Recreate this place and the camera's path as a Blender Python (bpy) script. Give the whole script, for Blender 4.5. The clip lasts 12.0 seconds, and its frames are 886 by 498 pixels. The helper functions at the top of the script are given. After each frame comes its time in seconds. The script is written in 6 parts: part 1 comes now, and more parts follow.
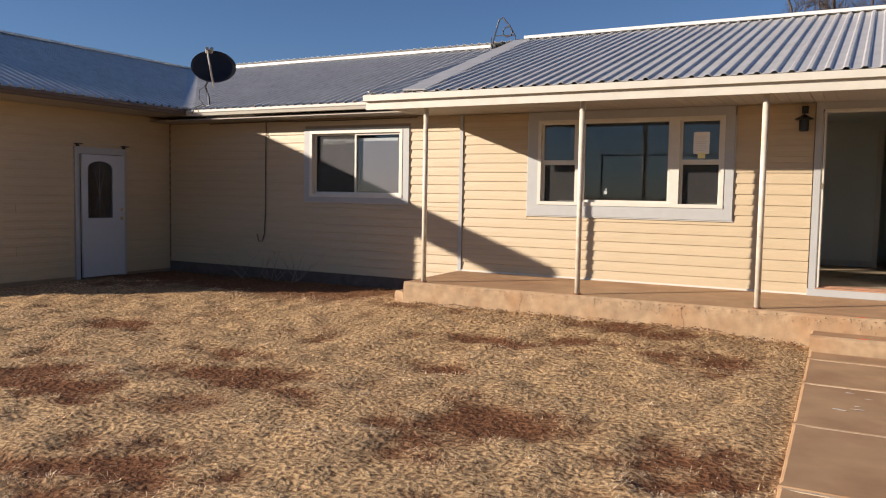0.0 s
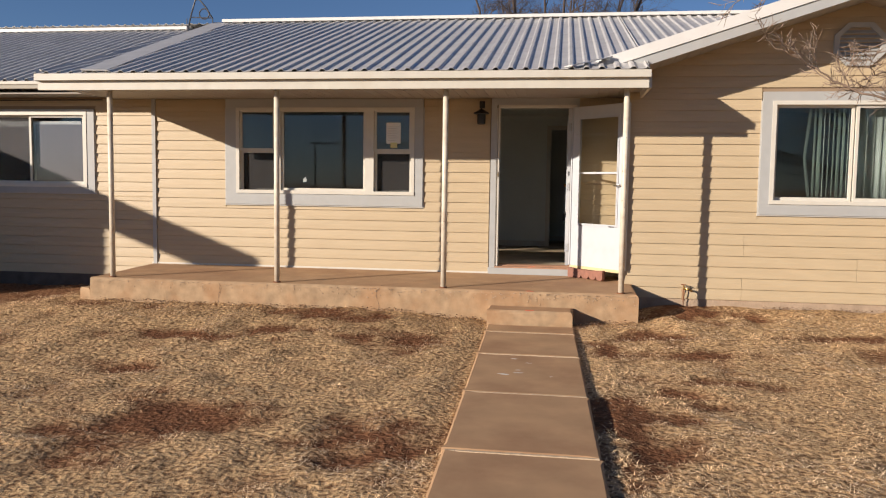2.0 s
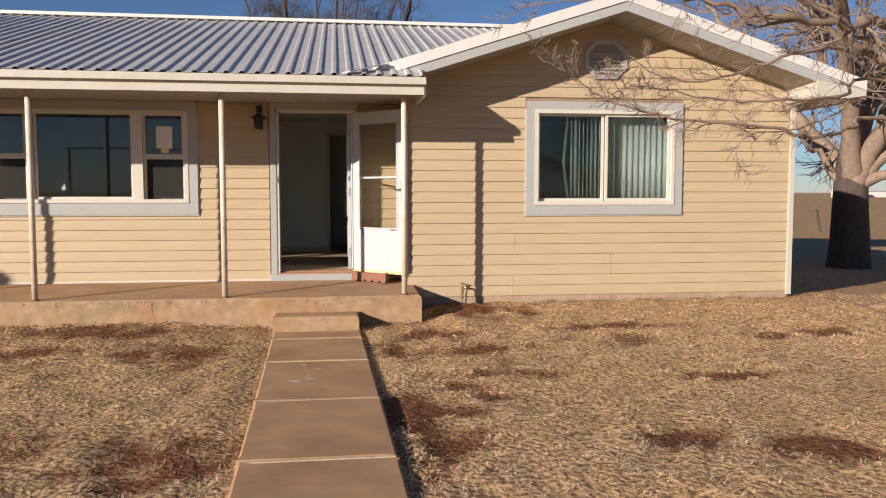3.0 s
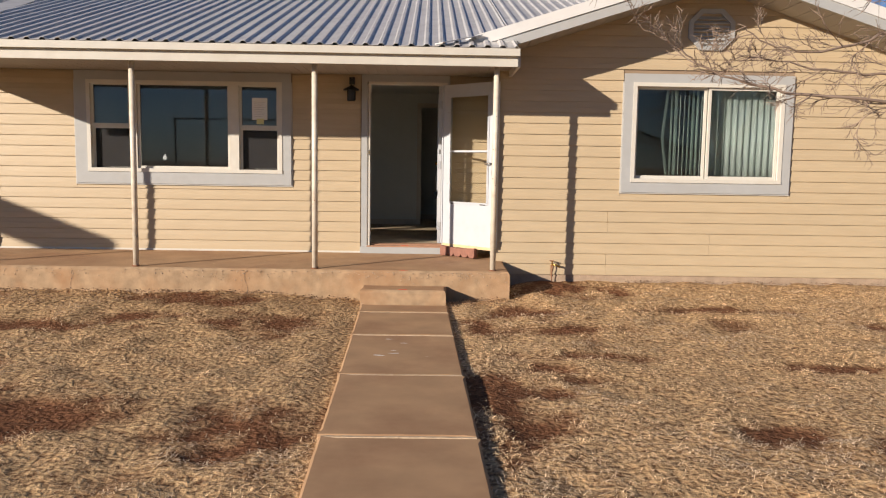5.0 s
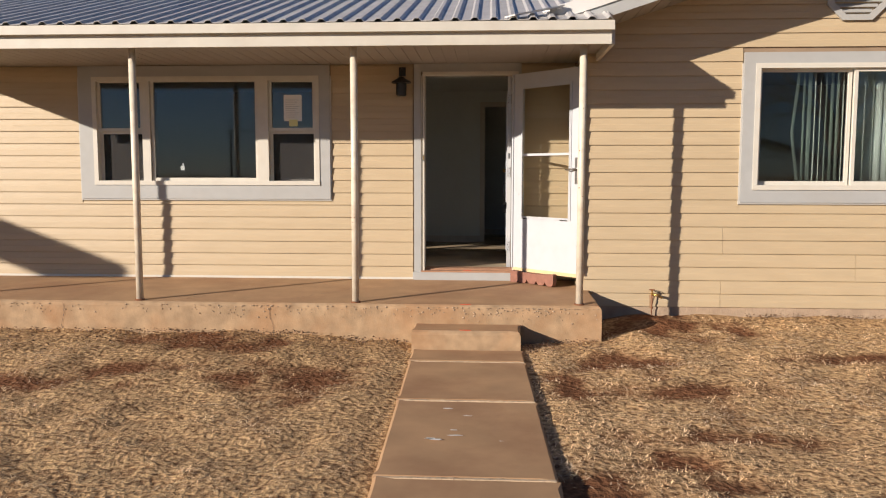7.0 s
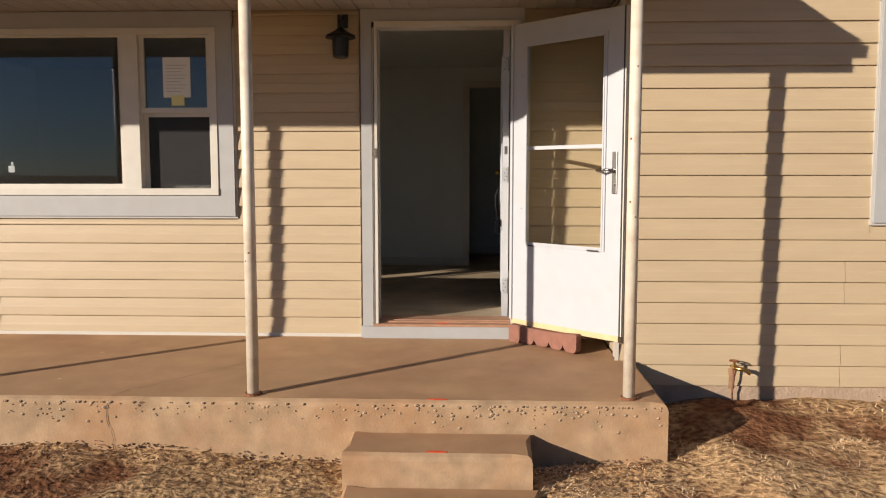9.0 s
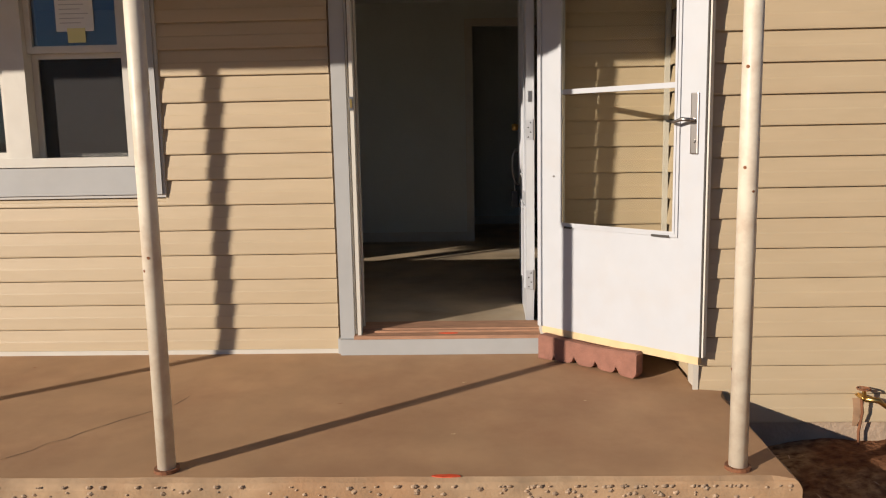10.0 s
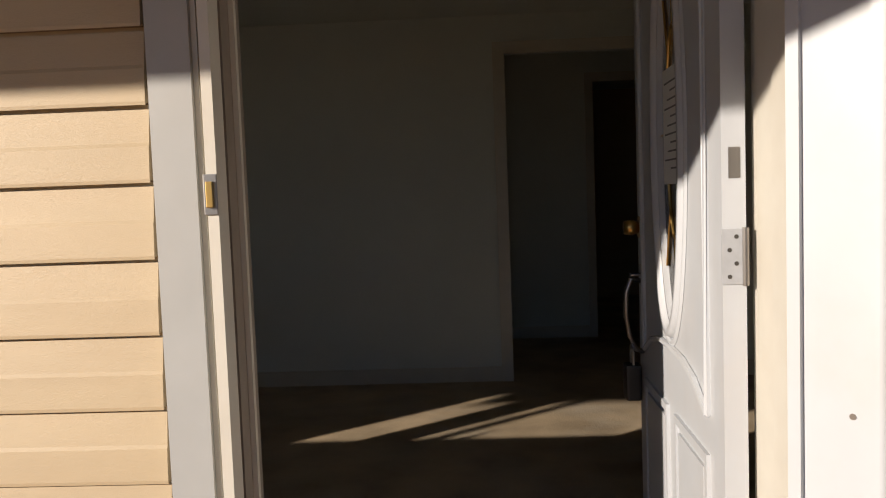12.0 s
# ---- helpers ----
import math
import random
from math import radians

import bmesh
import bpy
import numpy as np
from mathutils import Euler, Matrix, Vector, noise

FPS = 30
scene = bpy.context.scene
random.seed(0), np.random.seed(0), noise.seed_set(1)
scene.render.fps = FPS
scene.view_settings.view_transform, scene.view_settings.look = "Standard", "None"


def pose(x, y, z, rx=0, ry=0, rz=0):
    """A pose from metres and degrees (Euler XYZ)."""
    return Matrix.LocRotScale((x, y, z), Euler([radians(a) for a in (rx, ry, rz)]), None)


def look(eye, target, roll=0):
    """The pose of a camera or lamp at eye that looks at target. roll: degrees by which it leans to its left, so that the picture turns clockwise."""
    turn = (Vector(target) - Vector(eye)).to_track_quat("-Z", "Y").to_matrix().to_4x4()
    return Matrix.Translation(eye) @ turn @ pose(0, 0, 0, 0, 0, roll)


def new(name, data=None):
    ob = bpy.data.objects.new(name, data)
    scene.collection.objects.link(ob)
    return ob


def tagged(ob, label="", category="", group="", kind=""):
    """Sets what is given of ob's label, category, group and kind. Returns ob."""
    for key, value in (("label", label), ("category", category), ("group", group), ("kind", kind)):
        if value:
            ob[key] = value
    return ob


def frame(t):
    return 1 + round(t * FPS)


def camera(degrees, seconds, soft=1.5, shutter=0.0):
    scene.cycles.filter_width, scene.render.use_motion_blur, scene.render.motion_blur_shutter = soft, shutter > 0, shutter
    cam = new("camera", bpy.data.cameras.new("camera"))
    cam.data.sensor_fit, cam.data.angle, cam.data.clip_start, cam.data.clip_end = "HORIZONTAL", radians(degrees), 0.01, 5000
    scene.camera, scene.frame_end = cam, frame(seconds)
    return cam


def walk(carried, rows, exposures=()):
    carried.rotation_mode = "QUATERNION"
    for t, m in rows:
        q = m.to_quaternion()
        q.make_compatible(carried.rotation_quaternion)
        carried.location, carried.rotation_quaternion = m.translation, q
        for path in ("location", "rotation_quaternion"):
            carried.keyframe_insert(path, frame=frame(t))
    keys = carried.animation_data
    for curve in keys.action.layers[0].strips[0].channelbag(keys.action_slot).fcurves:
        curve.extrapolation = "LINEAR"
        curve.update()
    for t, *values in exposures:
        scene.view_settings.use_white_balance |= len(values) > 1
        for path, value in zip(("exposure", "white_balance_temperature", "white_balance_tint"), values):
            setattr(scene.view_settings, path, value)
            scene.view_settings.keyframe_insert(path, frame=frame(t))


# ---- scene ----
cam = camera(58.5, 12.0, 1.15)
PATH = [
    (0, (0.625, -10.083, 1.46), (-0.327, -8.33, 1.32), 1.0),
    (0.5, (0.691, -10.043, 1.461), (-0.06, -8.195, 1.318), 0.9),
    (1, (0.774, -10.035, 1.462), (0.137, -8.144, 1.323), 0.9),
    (1.5, (0.854, -10.055, 1.464), (0.358, -8.123, 1.321), 0.9),
    (2, (0.889, -10.086, 1.47), (0.597, -8.114, 1.31), 0.8),
    (2.5, (0.858, -10.118, 1.477), (0.853, -8.124, 1.318), 0.3),
    (3, (0.821, -10.123, 1.465), (1.085, -8.146, 1.322), -0.0),
    (3.2, (0.817, -10.124, 1.465), (1.148, -8.157, 1.321), 0.0),
    (4.8, (0.858, -10.043, 1.478), (1.009, -8.058, 1.289), 0.7),
    (5, (0.857, -9.991, 1.476), (0.892, -8.003, 1.265), 0.9),
    (5.5, (0.827, -9.739, 1.464), (0.708, -7.754, 1.252), 0.7),
    (6, (0.785, -9.33, 1.454), (0.633, -7.344, 1.269), 0.2),
    (6.5, (0.786, -8.816, 1.446), (0.638, -6.83, 1.264), 0.4),
    (6.7, (0.784, -8.582, 1.443), (0.652, -6.594, 1.261), 0.2),
    (8.3, (0.769, -6.384, 1.472), (0.68, -4.399, 1.247), 0.3),
    (8.5, (0.766, -6.106, 1.473), (0.672, -4.118, 1.271), 0.7),
    (9, (0.763, -5.392, 1.471), (0.683, -3.402, 1.285), -0.0),
    (9.5, (0.732, -4.665, 1.467), (0.666, -2.679, 1.238), 0.3),
    (10, (0.672, -3.949, 1.459), (0.599, -1.971, 1.173), -1.1),
    (10.5, (0.627, -3.228, 1.456), (0.554, -1.247, 1.193), -1.7),
    (10.7, (0.61, -2.941, 1.462), (0.538, -0.953, 1.252), -3.0),
    (11, (0.59, -2.52, 1.478), (0.52, -0.526, 1.347), -2.3),
    (11.5, (0.561, -1.869, 1.502), (0.434, 0.123, 1.374), -1.9),
    (12, (0.524, -1.296, 1.603), (0.429, 0.697, 1.468), -2.1),
]
walk(cam, [(t, look(eye, target, roll)) for t, eye, target, roll in PATH], [(0, 0.66), (1.5, 0.50), (3, 0.44), (5, 0.46), (9, 0.34), (10.5, 0.12), (11.3, 0.20), (12, 0.36)])

# ---- world and sun ----
SUN = Vector((1.24, 1.0, -0.455)).normalized()
world = bpy.data.worlds.new("world")
scene.world = world
world.use_nodes = True
wn = world.node_tree
sky = wn.nodes.new("ShaderNodeTexSky")
sky.sky_type, sky.sun_disc = "NISHITA", False
sky.sun_elevation = math.asin(-SUN.z)
sky.sun_rotation = math.atan2(-SUN.x, -SUN.y)
sky.altitude, sky.dust_density, sky.ozone_density = 1300, 0.12, 4.2
tint = wn.nodes.new("ShaderNodeVectorMath")
tint.operation, tint.inputs[1].default_value = "MULTIPLY", (1.03, 1.0, 1.10)
wn.links.new(sky.outputs[0], tint.inputs[0])
wn.links.new(tint.outputs[0], wn.nodes["Background"].inputs[0])
wn.nodes["Background"].inputs[1].default_value = 0.055
sun = new("sun", bpy.data.lights.new("sun", "SUN"))
sun.data.energy, sun.data.angle, sun.data.color = 5.0, radians(0.55), (1.0, 0.865, 0.735)
sun.matrix_world = look((0, 0, 20), Vector((0, 0, 20)) + SUN)


# ---- materials ----
def material(name, base, rough=0.7, metal=0.0, spread=0.12, scale=6.0, bump=0.0, bump_scale=80.0, stain=None, stain_amount=0.0, stain_scale=1.2, per_piece=0.0, stretch=(1, 1, 1), spec=0.5):
    """A surface with colour variation at two scales, optional stains and fine relief."""
    m = bpy.data.materials.new(name)
    m.use_nodes = True
    nt = m.node_tree
    b = nt.nodes["Principled BSDF"]
    b.inputs["Roughness"].default_value = rough
    b.inputs["Metallic"].default_value = metal
    b.inputs["Specular IOR Level"].default_value = spec
    tc = nt.nodes.new("ShaderNodeTexCoord")
    mp = nt.nodes.new("ShaderNodeMapping")
    mp.inputs["Scale"].default_value = stretch
    geo = nt.nodes.new("ShaderNodeNewGeometry")
    nt.links.new(geo.outputs["Position"], mp.inputs["Vector"])
    n1 = nt.nodes.new("ShaderNodeTexNoise")
    n1.inputs["Scale"].default_value, n1.inputs["Detail"].default_value = scale, 6
    nt.links.new(mp.outputs[0], n1.inputs["Vector"])
    ramp = nt.nodes.new("ShaderNodeMapRange")
    ramp.inputs["From Min"].default_value, ramp.inputs["From Max"].default_value = 0.25, 0.75
    ramp.inputs["To Min"].default_value, ramp.inputs["To Max"].default_value = 1 - spread, 1 + spread
    nt.links.new(n1.outputs[0], ramp.inputs["Value"])
    value = ramp.outputs[0]
    if per_piece:
        oi = nt.nodes.new("ShaderNodeObjectInfo")
        r2 = nt.nodes.new("ShaderNodeMapRange")
        r2.inputs["To Min"].default_value, r2.inputs["To Max"].default_value = 1 - per_piece, 1 + per_piece
        nt.links.new(oi.outputs["Random"], r2.inputs["Value"])
        mul = nt.nodes.new("ShaderNodeMath")
        mul.operation = "MULTIPLY"
        nt.links.new(value, mul.inputs[0])
        nt.links.new(r2.outputs[0], mul.inputs[1])
        value = mul.outputs[0]
    vm = nt.nodes.new("ShaderNodeVectorMath")
    vm.operation = "SCALE"
    vm.inputs[0].default_value = base
    nt.links.new(value, vm.inputs["Scale"])
    out = vm.outputs[0]
    if stain:
        n2 = nt.nodes.new("ShaderNodeTexNoise")
        n2.inputs["Scale"].default_value, n2.inputs["Detail"].default_value = stain_scale, 8
        n2.inputs["Roughness"].default_value = 0.65
        nt.links.new(mp.outputs[0], n2.inputs["Vector"])
        r3 = nt.nodes.new("ShaderNodeMapRange")
        r3.inputs["From Min"].default_value, r3.inputs["From Max"].default_value = 0.45, 0.7
        r3.inputs["To Max"].default_value = stain_amount
        nt.links.new(n2.outputs[0], r3.inputs["Value"])
        mx = nt.nodes.new("ShaderNodeMix")
        mx.data_type = "RGBA"
        nt.links.new(r3.outputs[0], mx.inputs[0])
        nt.links.new(out, mx.inputs[6])
        mx.inputs[7].default_value = (*stain, 1)
        out = mx.outputs[2]
    nt.links.new(out, b.inputs["Base Color"])
    if bump:
        n4 = nt.nodes.new("ShaderNodeTexNoise")
        n4.inputs["Scale"].default_value, n4.inputs["Detail"].default_value = bump_scale, 5
        nt.links.new(mp.outputs[0], n4.inputs["Vector"])
        bp = nt.nodes.new("ShaderNodeBump")
        bp.inputs["Strength"].default_value, bp.inputs["Distance"].default_value = bump, 0.01
        nt.links.new(n4.outputs[0], bp.inputs["Height"])
        nt.links.new(bp.outputs[0], b.inputs["Normal"])
    return m


SIDING = material("tan vinyl siding", (0.485, 0.386, 0.248), 0.5, spread=0.05, scale=3, bump=0.15, bump_scale=160, stain=(0.42, 0.30, 0.18), stain_amount=0.18, stain_scale=1.6, per_piece=0.02, stretch=(1, 1, 6))
SHEATH = material("shadow gap behind siding", (0.28, 0.2, 0.13), 0.8)
GREYTRIM = material("grey trim", (0.385, 0.395, 0.39), 0.55, spread=0.05, scale=9, stain=(0.36, 0.32, 0.27), stain_amount=0.25)
CHANNEL = material("pale grey siding channel", (0.47, 0.46, 0.43), 0.5, spread=0.05, scale=9)
WHITE = material("white vinyl frame", (0.59, 0.57, 0.505), 0.4, spread=0.04, scale=12, stain=(0.5, 0.42, 0.32), stain_amount=0.2, stain_scale=5)
DOORWHITE = material("white painted door", (0.475, 0.50, 0.53), 0.4, spread=0.03, scale=10, stain=(0.5, 0.42, 0.34), stain_amount=0.15, stain_scale=6)
FASCIA = material("cream fascia paint", (0.54, 0.515, 0.445), 0.5, spread=0.06, scale=5, stain=(0.45, 0.38, 0.3), stain_amount=0.3, stain_scale=4)
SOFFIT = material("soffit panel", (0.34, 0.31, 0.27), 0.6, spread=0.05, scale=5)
POST = material("cream painted steel post", (0.68, 0.62, 0.50), 0.45, spread=0.06, scale=14, stain=(0.28, 0.13, 0.06), stain_amount=0.35, stain_scale=9)
ROOF = material("galvanised roof sheet", (0.60, 0.585, 0.56), 0.40, metal=0.2, spread=0.10, scale=2.5, stain=(0.31, 0.29, 0.28), stain_amount=0.5, stain_scale=5)
FLASHING = material("white ridge flashing", (0.66, 0.65, 0.62), 0.45, spread=0.05)
CONCRETE = material("red dust stained concrete", (0.43, 0.265, 0.14), 0.85, spread=0.16, scale=3.0, bump=0.12, bump_scale=220, stain=(0.27, 0.13, 0.065), stain_amount=0.6, stain_scale=1.3)
CONCRETE_FACE = material("weathered concrete face", (0.37, 0.255, 0.15), 0.9, spread=0.28, scale=9.0, bump=0.22, bump_scale=90, stain=(0.35, 0.185, 0.085), stain_amount=0.7, stain_scale=2)
FOUNDATION = material("dusty foundation", (0.38, 0.285, 0.20), 0.9, spread=0.2, scale=8, bump=0.6, bump_scale=60)
INWALL = material("interior wall paint", (0.66, 0.70, 0.67), 0.8, spread=0.04, scale=2)
INFLOOR = material("worn interior floor", (0.42, 0.33, 0.22), 0.6, spread=0.35, scale=3.5, bump=0.2, stain=(0.45, 0.42, 0.36), stain_amount=0.5, stain_scale=2.2)
SOIL = material("red soil", (0.30, 0.13, 0.06), 0.95, spread=0.3, scale=5, bump=1.0, bump_scale=40)
BLACK = material("black metal", (0.012, 0.012, 0.013), 0.4, spread=0.1)
DARKDISH = material("dark grey dish", (0.035, 0.035, 0.045), 0.5, spread=0.1)
BRASS = material("brass", (0.65, 0.42, 0.14), 0.3, metal=1.0)
STEEL = material("brushed nickel", (0.36, 0.34, 0.32), 0.32, metal=1.0)
GALV = material("galvanised steel", (0.44, 0.46, 0.49), 0.5, metal=0.35, spread=0.08, scale=40)
BRICKRED = material("red edging brick", (0.25, 0.115, 0.08), 0.85, spread=0.15, scale=20, bump=0.4)
BARK = material("tree bark", (0.085, 0.062, 0.05), 0.9, spread=0.3, scale=18, bump=0.8, bump_scale=30, stretch=(1, 1, 0.3))
TWIG = material("twig bark", (0.27, 0.20, 0.15), 0.85, spread=0.25, scale=10)
BLIND = material("pale green vertical blind", (0.85, 0.95, 0.87), 0.6, spread=0.04)
PAPER = material("paper", (0.75, 0.76, 0.74), 0.8, spread=0.02)
YELLOW = material("yellow sticky note", (0.75, 0.72, 0.35), 0.8, spread=0.02)
ORANGE = material("orange red mark", (0.75, 0.09, 0.03), 0.7, spread=0.2, scale=40)
WOODSILL = material("bare sill wood", (0.36, 0.2, 0.12), 0.8, spread=0.25, scale=12, stretch=(1, 6, 6))
RAWEDGE = material("bare yellowed wood edge", (0.62, 0.47, 0.26), 0.7, spread=0.15, scale=10)
DARKGASKET = material("dark gasket", (0.05, 0.045, 0.04), 0.7)
ROOFDARK = material("roof underside", (0.12, 0.11, 0.1), 0.8)
CABLE = material("dark cable", (0.06, 0.055, 0.05), 0.7)


def glass_material(name, tint, rough=0.0, alpha_mix=0.5):
    m = bpy.data.materials.new(name)
    m.use_nodes = True
    nt = m.node_tree
    nt.nodes.remove(nt.nodes["Principled BSDF"])
    out = nt.nodes["Material Output"]
    tr = nt.nodes.new("ShaderNodeBsdfTransparent")
    tr.inputs[0].default_value = (*tint, 1)
    gl = nt.nodes.new("ShaderNodeBsdfGlossy")
    gl.inputs["Roughness"].default_value = rough
    fr = nt.nodes.new("ShaderNodeFresnel")
    fr.inputs[0].default_value = alpha_mix
    mx = nt.nodes.new("ShaderNodeMixShader")
    nt.links.new(fr.outputs[0], mx.inputs[0])
    nt.links.new(tr.outputs[0], mx.inputs[1])
    nt.links.new(gl.outputs[0], mx.inputs[2])
    nt.links.new(mx.outputs[0], out.inputs[0])
    return m


GLASS = glass_material("window glass", (0.72, 0.74, 0.76), 0.0, 1.55)
CLEAR = glass_material("storm door glass", (0.9, 0.91, 0.9), 0.0, 1.3)


SCREEN = bpy.data.materials.new("insect screen mesh")
SCREEN.use_nodes = True
_nt = SCREEN.node_tree
_nt.nodes["Principled BSDF"].inputs["Base Color"].default_value = (0.02, 0.018, 0.018, 1)
_nt.nodes["Principled BSDF"].inputs["Roughness"].default_value = 0.8
_mix, _tr = _nt.nodes.new("ShaderNodeMixShader"), _nt.nodes.new("ShaderNodeBsdfTransparent")
_mix.inputs[0].default_value = 0.45
_nt.links.new(_tr.outputs[0], _mix.inputs[1])
_nt.links.new(_nt.nodes["Principled BSDF"].outputs[0], _mix.inputs[2])
_nt.links.new(_mix.outputs[0], _nt.nodes["Material Output"].inputs[0])

# ---- builders ----
def part(name, bm, mat, parent=None, label="", kind="", category="", group="", smooth=False):
    me = bpy.data.meshes.new(name)
    bm.normal_update()
    bm.to_mesh(me)
    bm.free()
    for mm in (mat if isinstance(mat, (list, tuple)) else [mat]):
        me.materials.append(mm)
    if smooth:
        me.polygons.foreach_set("use_smooth", [True] * len(me.polygons))
    ob = new(name, me)
    ob.parent = parent
    return tagged(ob, label, category, group, kind)


def thing(name, label, category, at=(0, 0, 0), group=""):
    ob = new(name)
    ob.empty_display_size = 0.1
    ob.location = at
    return tagged(ob, label, category, group)


def box(bm, a, b, m=None, idx=0):
    """A box between two corners, optionally turned by m."""
    x0, y0, z0 = (min(p, q) for p, q in zip(a, b))
    x1, y1, z1 = (max(p, q) for p, q in zip(a, b))
    c = [(x0, y0, z0), (x1, y0, z0), (x1, y1, z0), (x0, y1, z0), (x0, y0, z1), (x1, y0, z1), (x1, y1, z1), (x0, y1, z1)]
    vs = [bm.verts.new(m @ Vector(p) if m else p) for p in c]
    fs = []
    for f in ((0, 3, 2, 1), (4, 5, 6, 7), (0, 1, 5, 4), (1, 2, 6, 5), (2, 3, 7, 6), (3, 0, 4, 7)):
        face = bm.faces.new([vs[i] for i in f])
        face.material_index = idx
        fs.append(face)
    return vs, fs


def boxmesh(a, b, m=None, bevel=0.0):
    bm = bmesh.new()
    box(bm, a, b, m)
    if bevel:
        bmesh.ops.bevel(bm, geom=bm.edges[:], offset=bevel, segments=2, affect="EDGES", profile=0.7)
    return bm


def prism(bm, poly, depth, m=None):
    """Extrude a polygon (list of points) along the vector depth."""
    lo = [Vector(p) for p in poly]
    hi = [p + Vector(depth) for p in lo]
    if m:
        lo, hi = [m @ p for p in lo], [m @ p for p in hi]
    a = [bm.verts.new(p) for p in lo]
    b = [bm.verts.new(p) for p in hi]
    n = len(poly)
    bm.faces.new(a[::-1])
    bm.faces.new(b)
    for i in range(n):
        bm.faces.new((a[i], a[(i + 1) % n], b[(i + 1) % n], b[i]))
    bmesh.ops.recalc_face_normals(bm, faces=bm.faces[:])


def tube(bm, pts, radii, n=8, cap=True):
    """A round tube through points."""
    rings = []
    pts = [Vector(p) for p in pts]
    if not isinstance(radii, (list, tuple)):
        radii = [radii] * len(pts)
    ref = Vector((0.13, 0.27, 0.95)).normalized()
    for i, p in enumerate(pts):
        d = (pts[min(i + 1, len(pts) - 1)] - pts[max(i - 1, 0)]).normalized()
        u = d.cross(ref)
        if u.length < 0.05:
            u = d.cross(Vector((1, 0, 0)))
        u.normalize()
        v = d.cross(u)
        rings.append([bm.verts.new(p + radii[i] * (math.cos(2 * math.pi * k / n) * u + math.sin(2 * math.pi * k / n) * v)) for k in range(n)])
    for r, s2 in zip(rings, rings[1:]):
        for k in range(n):
            bm.faces.new((r[k], r[(k + 1) % n], s2[(k + 1) % n], s2[k]))
    if cap and n > 2:
        bm.faces.new(rings[0][::-1])
        bm.faces.new(rings[-1])


def disc_bm(c, axis, r, depth, n=20):
    bm = bmesh.new()
    a = Vector(axis).normalized()
    tube(bm, [Vector(c), Vector(c) + a * depth], r, n)
    return bm


# ---- ground ----
def ground_z(x, y):
    k = min(max((y + 4.2) / 3.0, 0.0), 1.0)
    k = k * k * (3 - 2 * k)
    side = min(max((x - 7.0) / 3.0, 0.0), 1.0)
    low = min(max((-4.9 - x) / 1.2, 0.0), 1.0)
    dip = min(max((abs(x - 0.6) - 0.55) / 1.0, 0.0), 1.0)
    edge = 0.020 * math.exp(-((abs(x - 0.6) - 0.66) / 0.16) ** 2)
    bank = 0.035 * min(max((y + 1.3) / 0.6, 0.0), 1.0) * min(max((x - 1.8) / 0.4, 0.0), 1.0) * (1 - side)
    mound = 0.05 * math.exp(-((x - 2.25) / 0.38) ** 2 - ((y + 0.85) / 0.26) ** 2)
    return -0.045 + edge + bank + mound + 0.115 * k * (1 - side) * (1 - 0.45 * low) * (0.25 + 0.75 * dip)


def np_noise(x, y, seed, cells):
    """Smooth value noise on arrays."""
    g = np.random.RandomState(seed).rand(256, 256)
    u, v = x * cells + 100.0, y * cells + 100.0
    i, j = np.floor(u).astype(int), np.floor(v).astype(int)
    fu, fv = u - i, v - j
    fu, fv = fu * fu * (3 - 2 * fu), fv * fv * (3 - 2 * fv)
    a, b = g[i % 256, j % 256], g[(i + 1) % 256, j % 256]
    c, d = g[i % 256, (j + 1) % 256], g[(i + 1) % 256, (j + 1) % 256]
    return (a * (1 - fu) + b * fu) * (1 - fv) + (c * (1 - fu) + d * fu) * fv


# bare spots of soil: x, y, half width, half depth
SPOTS = [(-4.76, -6.30, 0.60, 0.26), (-5.2, -6.0, 0.45, 0.22), (-3.72, -5.25, 0.55, 0.34), (-4.1, -5.45, 0.4, 0.16), (-4.47, -4.64, 0.4, 0.14), (-1.70, -5.48, 0.36, 0.46), (-1.35, -5.35, 0.30, 0.20),
         (-0.15, -5.60, 0.30, 0.36), (-1.60, -1.74, 0.5, 0.22), (-0.52, -2.76, 0.40, 0.28), (-1.80, -2.56, 0.34, 0.14), (-6.71, -4.10, 0.4, 0.2), (-5.32, -6.09, 0.3, 0.15), (-2.67, -2.95, 0.5, 0.15),
         (1.81, -4.16, 0.18, 0.12), (2.12, -2.86, 0.34, 0.12), (1.38, -4.85, 0.24, 0.65), (1.97, -4.47, 0.15, 0.11), (1.67, -4.86, 0.12, 0.12), (1.86, -2.12, 0.24, 0.16), (1.42, -2.72, 0.18, 0.26),
         (3.45, -2.09, 0.75, 0.10), (2.37, -3.76, 0.33, 0.09), (4.03, -4.04, 0.37, 0.10), (3.69, -5.81, 0.27, 0.20), (3.00, -5.61, 0.21, 0.22), (1.39, -5.6, 0.18, 0.5), (2.35, -0.95, 0.55, 0.32),
         (-0.9, -7.3, 0.5, 0.3), (-3.0, -7.3, 0.5, 0.3), (-2.6, -4.2, 0.3, 0.12), (5.6, -2.6, 0.5, 0.12)]


